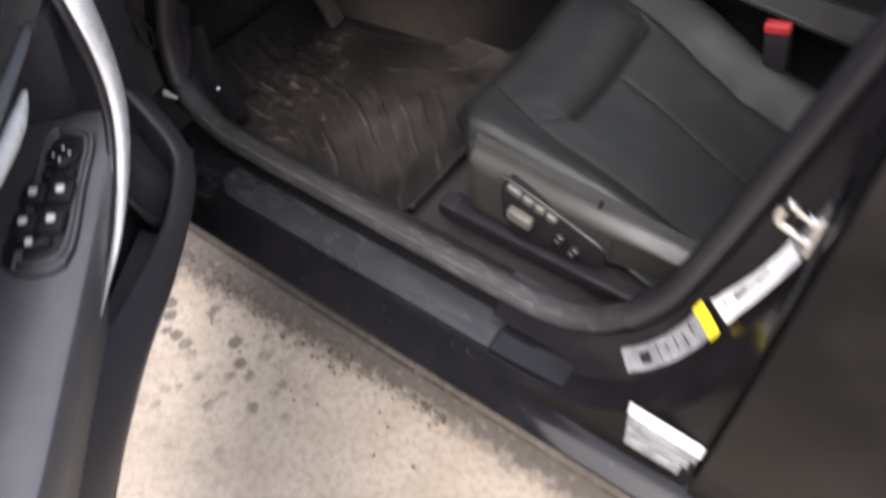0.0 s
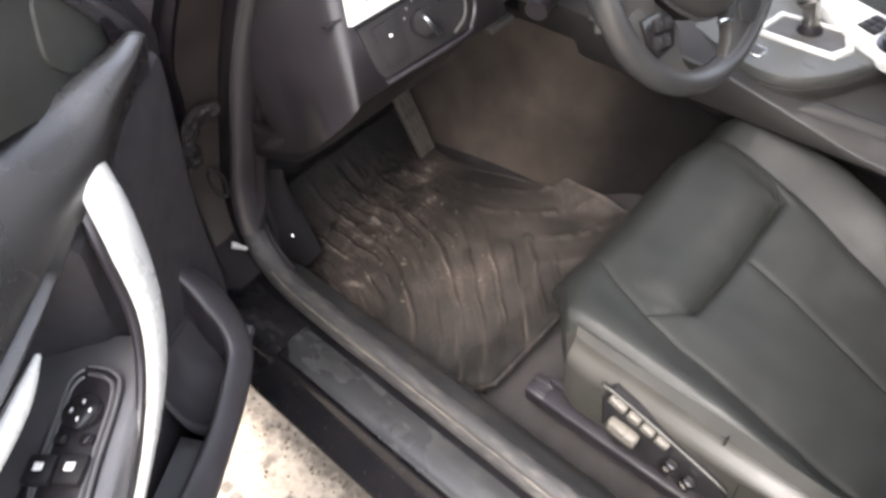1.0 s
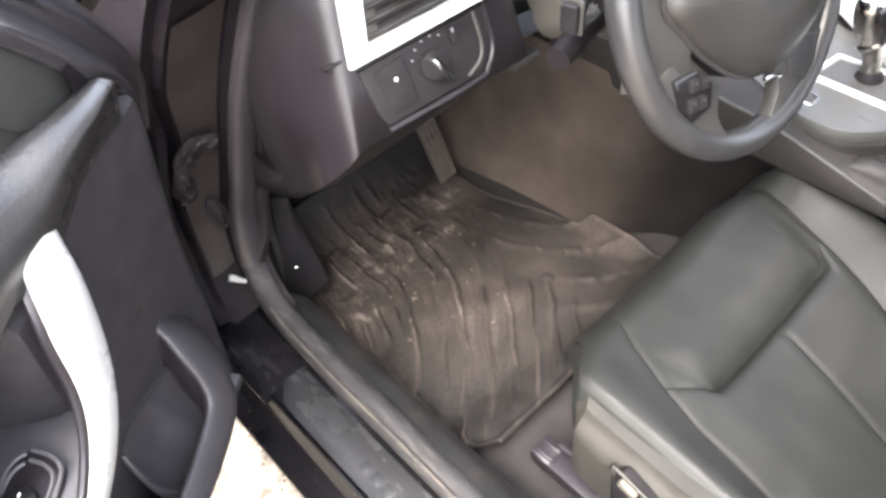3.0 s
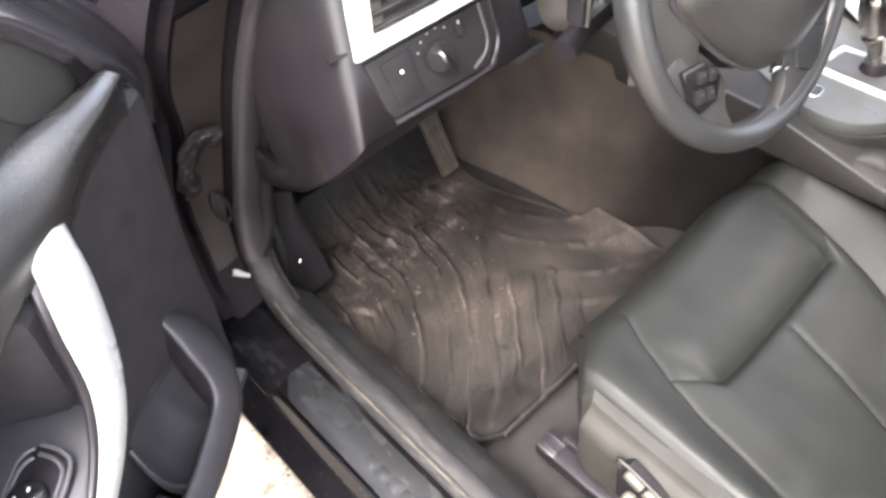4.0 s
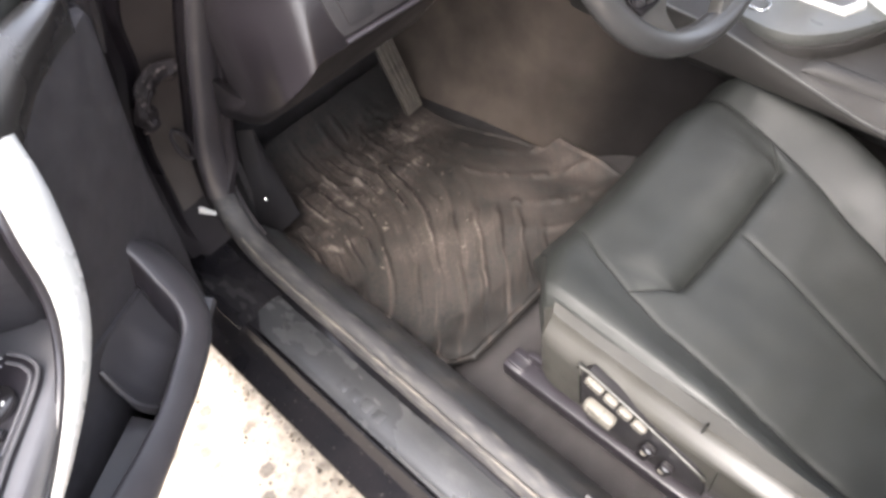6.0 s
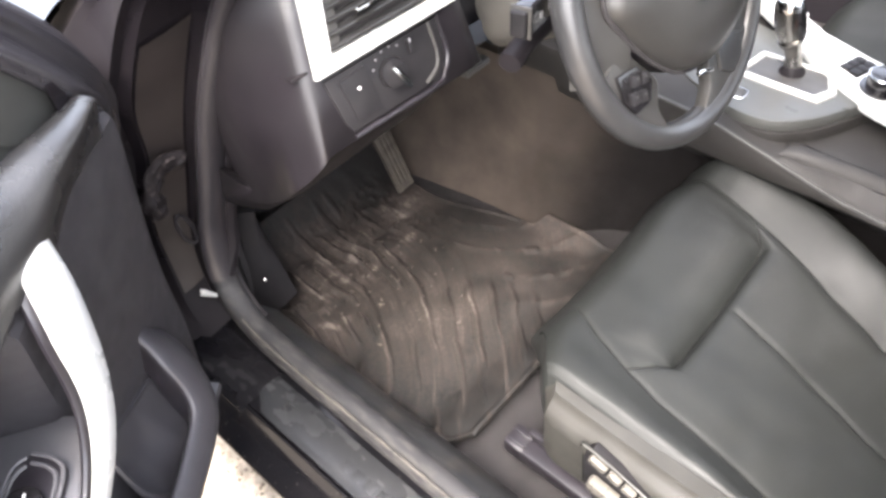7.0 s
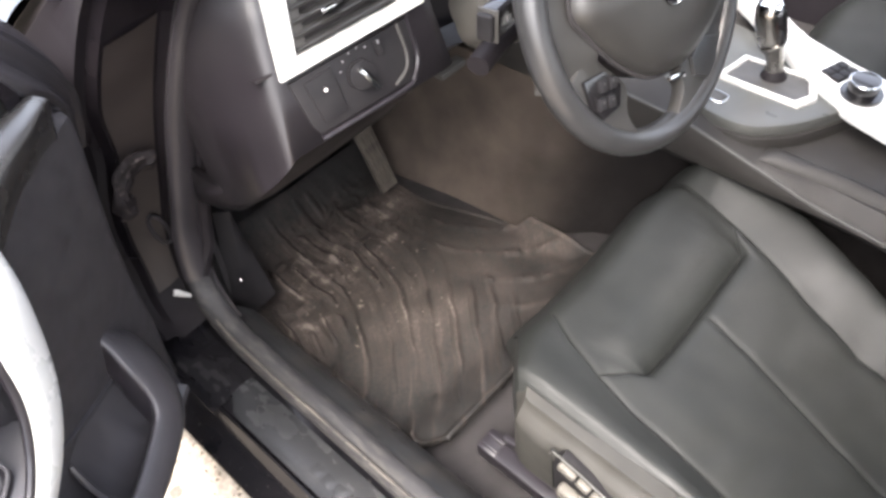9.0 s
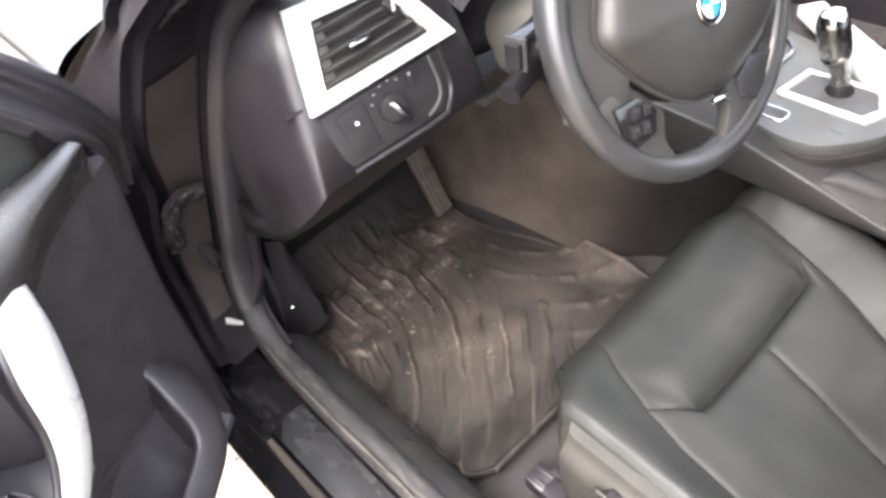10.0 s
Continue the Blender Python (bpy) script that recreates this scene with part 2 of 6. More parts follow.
def box(c, size, bevel=0.004, turn=None, bm=None, seg=2):
    """A block with rounded edges; turn: a 3 x 3 matrix whose columns are its axes."""
    own = bmesh.new()
    bmesh.ops.create_cube(own, size=1)
    for v in own.verts:
        v.co = Vector(v.co[k] * size[k] for k in range(3))
    if bevel:
        bmesh.ops.bevel(own, geom=own.edges[:], offset=min(bevel, min(size) * 0.45), segments=seg, affect="EDGES", profile=0.6)
    t = turn or Matrix.Identity(3)
    for v in own.verts:
        v.co = Vector(c) + t @ v.co
    if bm is None:
        return own
    return join(bm, own)


def join(bm, own):
    tmp = bpy.data.meshes.new("tmp")
    own.to_mesh(tmp)
    own.free()
    bm.from_mesh(tmp)
    bpy.data.meshes.remove(tmp)
    return bm


def slab(outline, normal, thick, bevel=0.002, bm=None):
    """A flat piece with the given outline, thick behind it (against normal), its front edge rounded."""
    own = bmesh.new()
    nrm = Vector(normal).normalized()
    front = own.faces.new([own.verts.new(q) for q in outline])
    res = bmesh.ops.extrude_face_region(own, geom=[front])
    for v in (g for g in res["geom"] if isinstance(g, bmesh.types.BMVert)):
        v.co -= nrm * thick
    bmesh.ops.recalc_face_normals(own, faces=own.faces)
    if bevel:
        rim = [e for e in own.edges if sum(1 for f in e.link_faces if abs(f.normal.dot(nrm)) > 0.9) == 1]
        bmesh.ops.bevel(own, geom=rim, offset=bevel, segments=2, affect="EDGES", profile=0.6)
    return own if bm is None else join(bm, own)


def sheet(f, nu, nv, thick=None, bm=None, keep=None):
    """A skin f(u, v), u and v from 0 to 1; thick: a vector to its back, which closes it. keep(u, v): whether a cell is there."""
    own = bmesh.new()
    g = [[own.verts.new(f(i / nu, j / nv)) for j in range(nv + 1)] for i in range(nu + 1)]
    for i in range(nu):
        for j in range(nv):
            if keep is None or keep((i + 0.5) / nu, (j + 0.5) / nv):
                own.faces.new((g[i][j], g[i + 1][j], g[i + 1][j + 1], g[i][j + 1]))
    bmesh.ops.delete(own, geom=[v for v in own.verts if not v.link_faces], context="VERTS")
    if thick is not None:
        res = bmesh.ops.extrude_face_region(own, geom=own.faces[:])
        for v in (q for q in res["geom"] if isinstance(q, bmesh.types.BMVert)):
            v.co += Vector(thick)
    return own if bm is None else join(bm, own)


def disc(c, axis, r, depth, n=24, bevel=0.001, bm=None, squash=1.0):
    """A round button: its face at c, looking along axis."""
    ax = Vector(axis).normalized()
    s = ax.orthogonal().normalized()
    w = ax.cross(s)
    ring = [Vector(c) + s * (r * math.cos(2 * math.pi * k / n)) + w * (r * squash * math.sin(2 * math.pi * k / n)) for k in range(n)]
    return slab(ring, ax, depth, bevel, bm)


def smooth(a, b, x):
    t = min(1.0, max(0.0, (x - a) / (b - a)))
    return t * t * (3 - 2 * t)


def bell(x, w):
    return math.exp(-(x / w) ** 2)


# ---- ground ----
def ground_skin(u, v):
    s = lambda q: math.copysign(abs(2 * q - 1) ** 5, q - 0.5) * 300  # noqa: E731
    x, y = s(u) - 1.0, s(v)
    z = 0.004 * noise.noise((x * 3, y * 3, 0)) if abs(x) < 5 and abs(y) < 5 else 0.0
    return (x, y, z)


part("ground", sheet(ground_skin, 120, 120), M_GROUND, None, kind="structure")
tagged(bpy.data.objects["ground"], "pale worn concrete yard with dark muddy spots", "ground")

bm = bmesh.new()
for k in range(420):
    y = random.uniform(0.0, 0.85)
    x = -0.845 - abs(random.gauss(0, 0.022)) * (0.5 + smooth(0.0, 0.6, y)) - (random.uniform(0, 0.12) if random.random() < 0.15 else 0)
    r = random.uniform(0.001, 0.0036)
    bmesh.ops.create_icosphere(bm, subdivisions=1, radius=r, matrix=Matrix.Translation((x, y, 0.003 + r * 0.2)) @ Matrix.Diagonal((random.uniform(0.7, 1.5), random.uniform(0.7, 1.5), 0.5, 1)))
tagged(part("mud_crumbs", bm, M_MUD, None, kind="stuff"), "dark dried mud crumbs scattered on the concrete", "mud", kind="stuff")

# ---- car body ----
M_SCUFF = mat("scuffed_paint", (0.0070, 0.0066, 0.0076), (0.0095, 0.0089, 0.0100), rough=0.20, rvar=0.08, scale=20, ior=1.35, dust=((0.10, 0.098, 0.10), 26, 0.52, 0.82, 0.26), stretch=(1, 0.4, 1))
body = thing("saloon_car", (0, 0, 0), "black painted saloon body with dusty door opening", "car")
SEAL_F = [(-0.771, 0.30, 0.398), (-0.771, 0.42, 0.399), (-0.769, 0.53, 0.408), (-0.760, 0.60, 0.45), (-0.742, 0.617, 0.54), (-0.722, 0.602, 0.63),
          (-0.696, 0.572, 0.755), (-0.670, 0.525, 0.875), (-0.655, 0.475, 0.955), (-0.645, 0.42, 1.0), (-0.630, 0.30, 1.075), (-0.60, 0.08, 1.2), (-0.575, -0.10, 1.28)]
SEAL_R = [(-0.771, 0.30, 0.398), (-0.772, 0.1, 0.398), (-0.772, -0.05, 0.398), (-0.769, -0.14, 0.40), (-0.762, -0.215, 0.432), (-0.752, -0.28, 0.52),
          (-0.748, -0.318, 0.66), (-0.742, -0.35, 0.82), (-0.735, -0.375, 0.95), (-0.69, -0.42, 1.15), (-0.60, -0.44, 1.30)]
front_line, rear_line = curve(SEAL_F, 8), curve(SEAL_R, 8)
seal_line = list(reversed(rear_line))[:-1] + front_line
low_run = [p for p in seal_line if p.z < 0.47]
front_run = [p for p in front_line if p.z > 0.465]
rear_run = [p for p in rear_line if p.z > 0.465]
part("door_seal", tube([p + Vector((0.004, 0, 0)) for p in low_run], 0.0115, 0.020, n=16, up=(1, 0, 0.35)), M_RUBBER, body, "dusty trodden rubber seal along the sill")
M_WORN = mat("worn_rubber", (0.066, 0.059, 0.049), (0.014, 0.0135, 0.0135), rough=0.6, scale=120, bump=0.6, bscale=400, stretch=(1, 0.4, 1), dust=((0.16, 0.145, 0.12), 240, 0.56, 0.72, 0.5))
crest_run = [p + Vector((-0.0075, 0, 0.0128)) for p in low_run if -0.12 < p.y < 0.56]
part("worn_crest", tube(crest_run, [0.0022 + 0.0016 * abs(noise.noise((p.y * 14, 3, 1))) for p in crest_run], 0.0022, n=8, up=(0.4, 0, 1)), M_WORN, body, "worn tan crest of the sill seal")
part("door_seal", tube([p + Vector((0.004, 0, 0)) for p in [low_run[-1]] + front_run], 0.013, 0.023, n=16, up=(1, 0, 0.35)), M_SEAL, body, "black rubber seal of the hinge pillar")
part("door_seal", tube([low_run[0]] + rear_run, 0.013, 0.019, n=14, up=(1, 0, 0.35)), M_SEAL, body, "dusty rubber seal of the rear pillar")
for run in (front_run, rear_run):
    part("inner_seal_lip", tube([p + Vector((0.028 * smooth(0.45, 0.52, p.z) + 0.004, 0, 0)) for p in run], 0.014, 0.014, n=10, up=(1, 0, 0.35)), M_UNDER, body)

SILL = [(-0.745, 0.362), (-0.787, 0.346), (-0.846, 0.346), (-0.8495, 0.3525), (-0.853, 0.3525), (-0.857, 0.346), (-0.863, 0.336), (-0.870, 0.328), (-0.877, 0.322), (-0.885, 0.317), (-0.895, 0.311), (-0.902, 0.3065), (-0.9035, 0.303),
        (-0.901, 0.297), (-0.893, 0.275), (-0.885, 0.235), (-0.878, 0.195), (-0.865, 0.175), (-0.70, 0.17), (-0.70, 0.25)]
part("sill_panel", loft([[(x, y, z) for x, z in SILL] for y in np.linspace(-1.3, 1.0, 47)]), M_SILL, body, "glossy black painted sill with dust and reflections", sharp=25)


def step_skin(u, v):
    y = -0.085 + 0.565 * u
    x0, x1 = -0.786, -0.845
    x1 += 0.02 * smooth(0.94, 1.0, u)
    x = x0 + (x1 - x0) * v
    return (x, y, 0.354 + 0.0025 * math.sin(math.pi * v) + 0.003 * bell(v - 0.97, 0.03))


part("step_plate", sheet(step_skin, 40, 16, thick=(0, 0, -0.008)), M_STEP, body, "scuffed grey plastic entry step plate")
part("step_plate_end", sheet(lambda u, v: (-0.787 - 0.057 * v, -0.088 - 0.120 * u, 0.3535 + 0.012 * u * u), 16, 12, thick=(0, 0, -0.008)), M_PAINT, body, "glossy black rear end of the step plate")
bm = bmesh.new()
for k in range(4):
    box((-0.822, 0.285 - 0.024 * k, 0.3567), (0.016, 0.017, 0.0012), 0.0004, bm=bm)
part("step_mark", bm, M_STEP, body, "worn raised maker's mark")
bm = tube(curve([(-0.842, 0.17, 0.357), (-0.842, 0.10, 0.3568), (-0.838, 0.05, 0.3565), (-0.825, 0.046, 0.3567), (-0.815, 0.052, 0.3567)], 5), 0.0008, 0.0006, n=6)
part("scuff", bm, M_GREYPL, body, "pale scratch in the step plate")
bm = tube(curve([(-0.83, 0.405, 0.357), (-0.812, 0.43, 0.3575), (-0.806, 0.40, 0.3575)], 5), 0.0007, 0.0006, n=6)
part("scuff", bm, M_GREYPL, body, "pale scratch in the step plate")


def sill_trim_skin(u, v):
    y = -0.45 + 1.05 * u
    k = [(-0.682, 0.245), (-0.684, 0.29), (-0.697, 0.335), (-0.718, 0.368), (-0.742, 0.388), (-0.757, 0.393)]
    q = v * 5
    i = min(4, int(q))
    w = q - i
    x, z = k[i][0] * (1 - w) + k[i + 1][0] * w, k[i][1] * (1 - w) + k[i + 1][1] * w
    return (x, y, z + 0.0015 * math.sin(9 * y))


part("sill_trim", sheet(sill_trim_skin, 30, 15, thick=(-0.006, 0, -0.006)), M_TRIM, body, "dark plastic inner sill trim")


def outward(line, i, away):
    a, b = line[max(0, i - 1)], line[min(len(line) - 1, i + 1)]
    d = Vector((0, b.y - a.y, b.z - a.z)).normalized()
    o = Vector((0, d.z, -d.y))
    return o if o.dot(away) > 0 else -o


# rear pillar: from its seal outwards to the skin
rows, skin = [], []
for i, p in enumerate(rear_line):
    if p.y > -0.06:
        continue
    o = outward(rear_line, i, Vector((0, -1, -0.9 if p.z < 0.6 else -0.1)))
    k = smooth(0.40, 0.55, p.z)

    def at_x(x, off):
        q = p + o * off
        return Vector((x + 0.35 * (p.x + 0.77) * k, max(q.y, -0.398), q.z))
    rows.append([at_x(-0.735, 0.0), at_x(-0.777, 0.014), at_x(-0.788, 0.030), at_x(-0.803, 0.056), at_x(-0.813, 0.062), at_x(-0.838, 0.056 + 0.014 * k), at_x(-0.861, 0.058 + 0.024 * k)])
    e = rows[-1][-1]
    end = Vector((-0.866, e.y + (-0.401 - e.y) * smooth(0.40, 0.46, p.z), 0.30 + (e.z - 0.34) * smooth(0.43, 0.50, p.z)))
    skin.append([e, e.lerp(end, 0.3) + Vector((-0.004, 0, 0)), e.lerp(end, 0.7) + Vector((-0.003, 0, 0)), end, end + Vector((0.03, 0, 0))])
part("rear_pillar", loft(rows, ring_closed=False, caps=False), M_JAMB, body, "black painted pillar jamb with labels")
part("pillar_skin", loft(skin, ring_closed=False, caps=False), M_DUSTY_SHADE, body, "black painted lower pillar")
part("gap_backing", slab([(-0.83, -0.402, 0.28), (-0.83, -0.47, 0.28), (-0.79, -0.47, 1.0), (-0.79, -0.402, 1.0)], (-1, 0, 0), 0.01, 0), M_DARK, body)
part("rear_door", sheet(lambda u, v: (-0.865 + 0.03 * smooth(0.55, 1, v) - 0.022 * bell(v - 0.45, 0.3), -0.407 - 0.85 * u, 0.27 + 0.72 * v), 20, 24, thick=(0.04, 0, 0)), M_DUSTY_SHADE, body, "black painted closed rear door")


def pillar_spot(z, off):
    """A place on the rear pillar's jamb at a height, off metres outwards of the seal."""
    i = min((k for k, p in enumerate(rear_line) if p.y < -0.1), key=lambda k: abs(rear_line[k].z - z))
    p = rear_line[i]
    o = outward(rear_line, i, Vector((0, -1, -0.9 if p.z < 0.6 else -0.1)))
    x = float(np.interp(off, (0.014, 0.030, 0.056, 0.062), (-0.777, -0.788, -0.803, -0.813))) + 0.35 * (p.x + 0.77) * smooth(0.40, 0.55, p.z) - 0.006
    q = p + o * off
    return Vector((x, max(q.y, -0.398) + 0.006, q.z))


def label_strip(z0, z1, o0, o1, m, name, label="", lift=0.0, n=9):
    zs = np.linspace(z0, z1, n)
    bm = loft([[pillar_spot(z, o0 + (o1 - o0) * w + (0.013 - 0.010 * w) * smooth(0.60, 0.74, z)) for w in (0, 0.5, 1)] for z in zs], ring_closed=False, caps=False)
    bmesh.ops.translate(bm, verts=bm.verts, vec=(-lift, lift, 0))
    res = bmesh.ops.extrude_face_region(bm, geom=bm.faces[:])
    for v in (q for q in res["geom"] if isinstance(q, bmesh.types.BMVert)):
        v.co.x += 0.004
    part(name, bm, m, body, label)


label_strip(0.462, 0.582, 0.030, 0.056, M_STICK, "label", "grey worn label")
label_strip(0.584, 0.612, 0.026, 0.058, M_YELLOW, "label", "yellow label stripe")
label_strip(0.614, 0.755, 0.032, 0.056, M_WHITE, "label", "white label")
label_strip(0.765, 0.86, 0.034, 0.056, M_STICK, "label", "grey worn label")
for k in range(1, 7):
    label_strip(0.470 + 0.015 * k, 0.477 + 0.015 * k, 0.033 + 0.004 * (k % 2), 0.046 + 0.003 * (k % 3), M_SWITCH, "print_line", lift=0.0012, n=3)
for k in range(5):
    label_strip(0.640 + 0.022 * k, 0.650 + 0.022 * k, 0.036, 0.046 + 0.002 * (k % 2), M_STICK, "print_line", lift=0.0012, n=3)
# small pale patch near the rear door's front edge
part("label", slab([(-0.868, -0.452, 0.890), (-0.868, -0.492, 0.880), (-0.868, -0.486, 0.820), (-0.868, -0.452, 0.834)], (-1, 0, 0), 0.003, 0.0005), M_STICK, body, "pale patch on the rear door edge")
bm = slab([(-0.8715, -0.306, 0.474), (-0.8715, -0.400, 0.466), (-0.8715, -0.400, 0.441), (-0.8715, -0.306, 0.449)], (-1, 0, 0), 0.003, 0.0005)
part("label", bm, M_WHITE, body, "white label")
bm = bmesh.new()
for k, (z0, z1) in enumerate(((0.440, 0.420), (0.414, 0.398), (0.391, 0.370))):
    slab([(-0.8715, -0.308 - 0.002 * k, z0), (-0.8715, -0.398 + 0.006 * k, z0), (-0.8715, -0.398 + 0.006 * k, z1), (-0.8715, -0.308 - 0.002 * k, z1)], (-1, 0, 0), 0.003, 0.0004, bm)
part("label", bm, M_STICK, body, "printed label with worn lines of text")
loop = [Vector((-0.832, y, z)) for y, z in ((-0.390, 0.803), (-0.373, 0.809), (-0.364, 0.812), (-0.361, 0.822), (-0.364, 0.835), (-0.371, 0.835), (-0.387, 0.826))]
bm = tube(curve(loop, 3), 0.0042, n=8, up=(1, 0, 0))
box((-0.822, -0.392, 0.815), (0.03, 0.006, 0.048), 0.002, bm=bm)
part("door_striker", bm, M_CHROME, body, "bright steel door striker loop")

# hinge pillar: from the front seal outwards to the wing
WING = [(-0.885, 0.25), (-0.890, 0.45), (-0.880, 0.66), (-0.862, 0.78), (-0.838, 0.855), (-0.812, 0.902), (-0.785, 0.925), (-0.74, 0.938), (-0.69, 0.947), (-0.64, 0.953)]
wing = curve([(x, 0, z) for x, z in WING], 4)


def wing_x(z):
    return min(wing, key=lambda q: abs(q.z - z)).x


rows, strip = [], []
for i, p in enumerate(front_line):
    if p.z < 0.408:
        continue
    k, t = smooth(0.40, 0.55, p.z), smooth(0.84, 0.96, p.z)
    wx = wing_x(min(p.z, 0.95)) * (1 - t) + (p.x - 0.085) * t
    wy = 0.650 * (1 - t) + (p.y + 0.13) * t
    low_end = smooth(0.63, 0.46, p.z)
    a, b = p + Vector((-0.011 + 0.002 * low_end, 0.040, 0)), p + Vector((-0.066 - 0.009 * bell(p.z - 0.64, 0.09) - 0.024 * smooth(0.70, 0.82, p.z) + 0.006 * t + 0.012 * low_end, 0.036 + 0.006 * k, -0.008 * k))
    rows.append([p + Vector((0.03, 0, 0)), p + Vector((-0.010, 0.012, 0)), p + Vector((-0.010, 0.036, 0)), a, b, b + Vector((-0.008, 0.014, 0)), b + Vector((-0.020, 0.016, 0)),
                 Vector((wx + 0.012, wy - 0.012, p.z)), Vector((wx, wy, p.z)), Vector((wx + 0.02, wy + 0.05, p.z))])
    if 0.455 < p.z < 0.905:
        strip.append([a + Vector((-0.002, -0.003, 0)), a.lerp(b, 0.5) + Vector((0, -0.005, 0)), b + Vector((0.004, -0.003, 0))])
foot = [r[:7] for r in rows if r[0].z < 0.53]
part("pillar_foot", loft(foot, ring_closed=False, caps=False), M_UNDER, body, "dull black foot of the hinge pillar")
part("hinge_pillar", loft([r[:7] for r in rows if r[0].z > foot[-1][0].z - 1e-6], ring_closed=False, caps=False), M_JAMB, body, "dusty black hinge pillar")
part("wing_edge", loft([r[6:] for r in rows], ring_closed=False, caps=False), M_SHUT, body, "dull black inner edge of the wing")
part("pillar_strip", loft(strip, ring_closed=False, caps=False), M_STRIP, body, "brown dust-covered strip of the hinge pillar")
part("sill_front_corner", sheet(lambda u, v: (-0.78 - 0.083 * v, 0.478 + 0.17 * u, 0.3525 + 0.002 * noise.noise((u * 5, v * 5, 0)) + 0.03 * smooth(0.6, 1, u) * (1 - v)), 18, 12, thick=(0, 0, -0.01)), M_SCUFF, body, "scuffed black painted sill corner")
# the door check: a dirty, crumpled steel strap bent round to the door
strap = curve([(-0.736, 0.606, 0.694), (-0.758, 0.603, 0.706), (-0.780, 0.598, 0.702), (-0.795, 0.594, 0.684), (-0.800, 0.592, 0.662), (-0.800, 0.592, 0.648)], 6)


def strap_skin(u, v):
    i = min(len(strap) - 2, int(u * (len(strap) - 1)))
    p = strap[i].lerp(strap[i + 1], u * (len(strap) - 1) - i)
    d = strap[i + 1] - strap[i]
    side = Vector((-d.z, 0, d.x)).normalized()
    rough = 0.006 * noise.noise((u * 6, v * 3, 3)) + 0.002 * noise.noise((u * 15, v * 7, 5))
    return p + side * ((0.027 + 0.008 * noise.noise((u * 6, 1, 2))) * (v - 0.5)) + Vector((0.4 * rough, -0.006 * math.sin(math.pi * v) - rough, rough))


part("door_check", sheet(strap_skin, 40, 10, thick=(0, 0.004, 0)), M_STEEL, body, "dirty crumpled steel door check strap", sharp=25)
part("grommet", tube([Vector((-0.762 + 0.010 * math.cos(q) - 0.16 * 0.022 * math.sin(q), 0.6405, 0.560 + 0.030 * math.sin(q))) for q in (2 * math.pi * k / 24 for k in range(24))], 0.003, n=6, closed=True, up=(0, 1, 0)), M_SEAL, body, "black oval rubber grommet")
# silver plate added for the highlight on the strip's rounded lower end
part("strip_glint", sheet(lambda u, v: (-0.801 + 0.021 * u + 0.004 * v, 0.5985 + 0.003 * u - 0.003 * math.sin(math.pi * v), 0.475 - 0.026 * u + (0.008 + 0.003 * math.sin(5 * u)) * v), 10, 6, thick=(0, 0.003, 0)), M_SILVER, body, "bright bent silver plate standing for the glint at the foot of the pillar")

part("pillar_ridge", tube(curve([(-0.742, 0.560, 0.926), (-0.739, 0.550, 0.936), (-0.7195, 0.505, 0.971), (-0.7125, 0.468, 0.995), (-0.690, 0.40, 1.035)], 6), [0.003] + [0.0075] * 24, n=12), M_FRAME, body, "rounded black ridge of the windscreen pillar")
# chrome disc added to stand for the glint at the ridge's foot
part("pillar_glint", disc((-0.745, 0.552, 0.936), (-0.6, -0.7, 0.4), 0.0036, 0.006, n=10), M_CHROME, body, "small chrome disc standing for a glint")
part("front_wing", loft([[(p.x + 0.02 * smooth(1.2, 2.2, y), y, p.z - 0.09 * smooth(0.9, 2.2, y)) for p in wing] for y in np.linspace(0.648, 2.1, 24)], ring_closed=False, caps=False), M_CLEAN, body, "glossy black front wing")
part("bonnet", sheet(lambda u, v: (-0.64 + 1.28 * u, 0.95 + 1.15 * v, 0.953 + 0.03 * math.sin(math.pi * u) - 0.1 * v * v), 16, 12, thick=(0, 0, -0.01)), M_CLEAN, body, "glossy black bonnet")
part("far_wing", loft([[(-p.x, y, p.z) for p in wing] for y in np.linspace(0.648, 2.1, 8)], ring_closed=False, caps=False), M_PAINT, body)
part("roof", sheet(lambda u, v: (-0.60 + 1.20 * u, -0.02 - 1.38 * v, 1.30 + 0.11 * math.sin(math.pi * u) ** 0.5 + 0.02 * math.sin(math.pi * v)), 16, 12, thick=(0, 0, 0.03)), M_LINING, body, "dark grey roof lining")
part("roof_skin", sheet(lambda u, v: (-0.62 + 1.24 * u, -0.02 - 1.38 * v, 1.345 + 0.11 * math.sin(math.pi * u) ** 0.5 + 0.02 * math.sin(math.pi * v)), 16, 12, thick=(0, 0, 0.01)), M_PAINT, body, "black painted roof")
# pillar top and window glass are added to keep sun off the seat's rear
part("upper_pillar", loft([[(x, y, z), (x - 0.03, y - 0.02, z), (x - 0.03, y - 0.13, z), (x + 0.05, y - 0.13, z), (x + 0.05, y - 0.02, z)] for x, y, z in ((-0.800, -0.40, 0.94), (-0.765, -0.415, 1.05), (-0.70, -0.44, 1.20), (-0.63, -0.46, 1.35))]), M_TRIM, body, "black upper rear pillar, added to shade the seat")
part("rear_window", sheet(lambda u, v: (-0.83 + 0.19 * v, -0.55 - 0.65 * u, 0.975 + 0.36 * v), 8, 6, thick=(0.004, 0, 0)), M_GLASS, body, "tinted rear door window, added to shade the seat")
part("far_side", sheet(lambda u, v: (0.80 + 0.06 * bell(v - 0.4, 0.5), -1.4 + 2.1 * u, 0.2 + 0.75 * v), 8, 10, thick=(0.03, 0, 0)), M_PLASTIC, body, "black inner side of the far door")
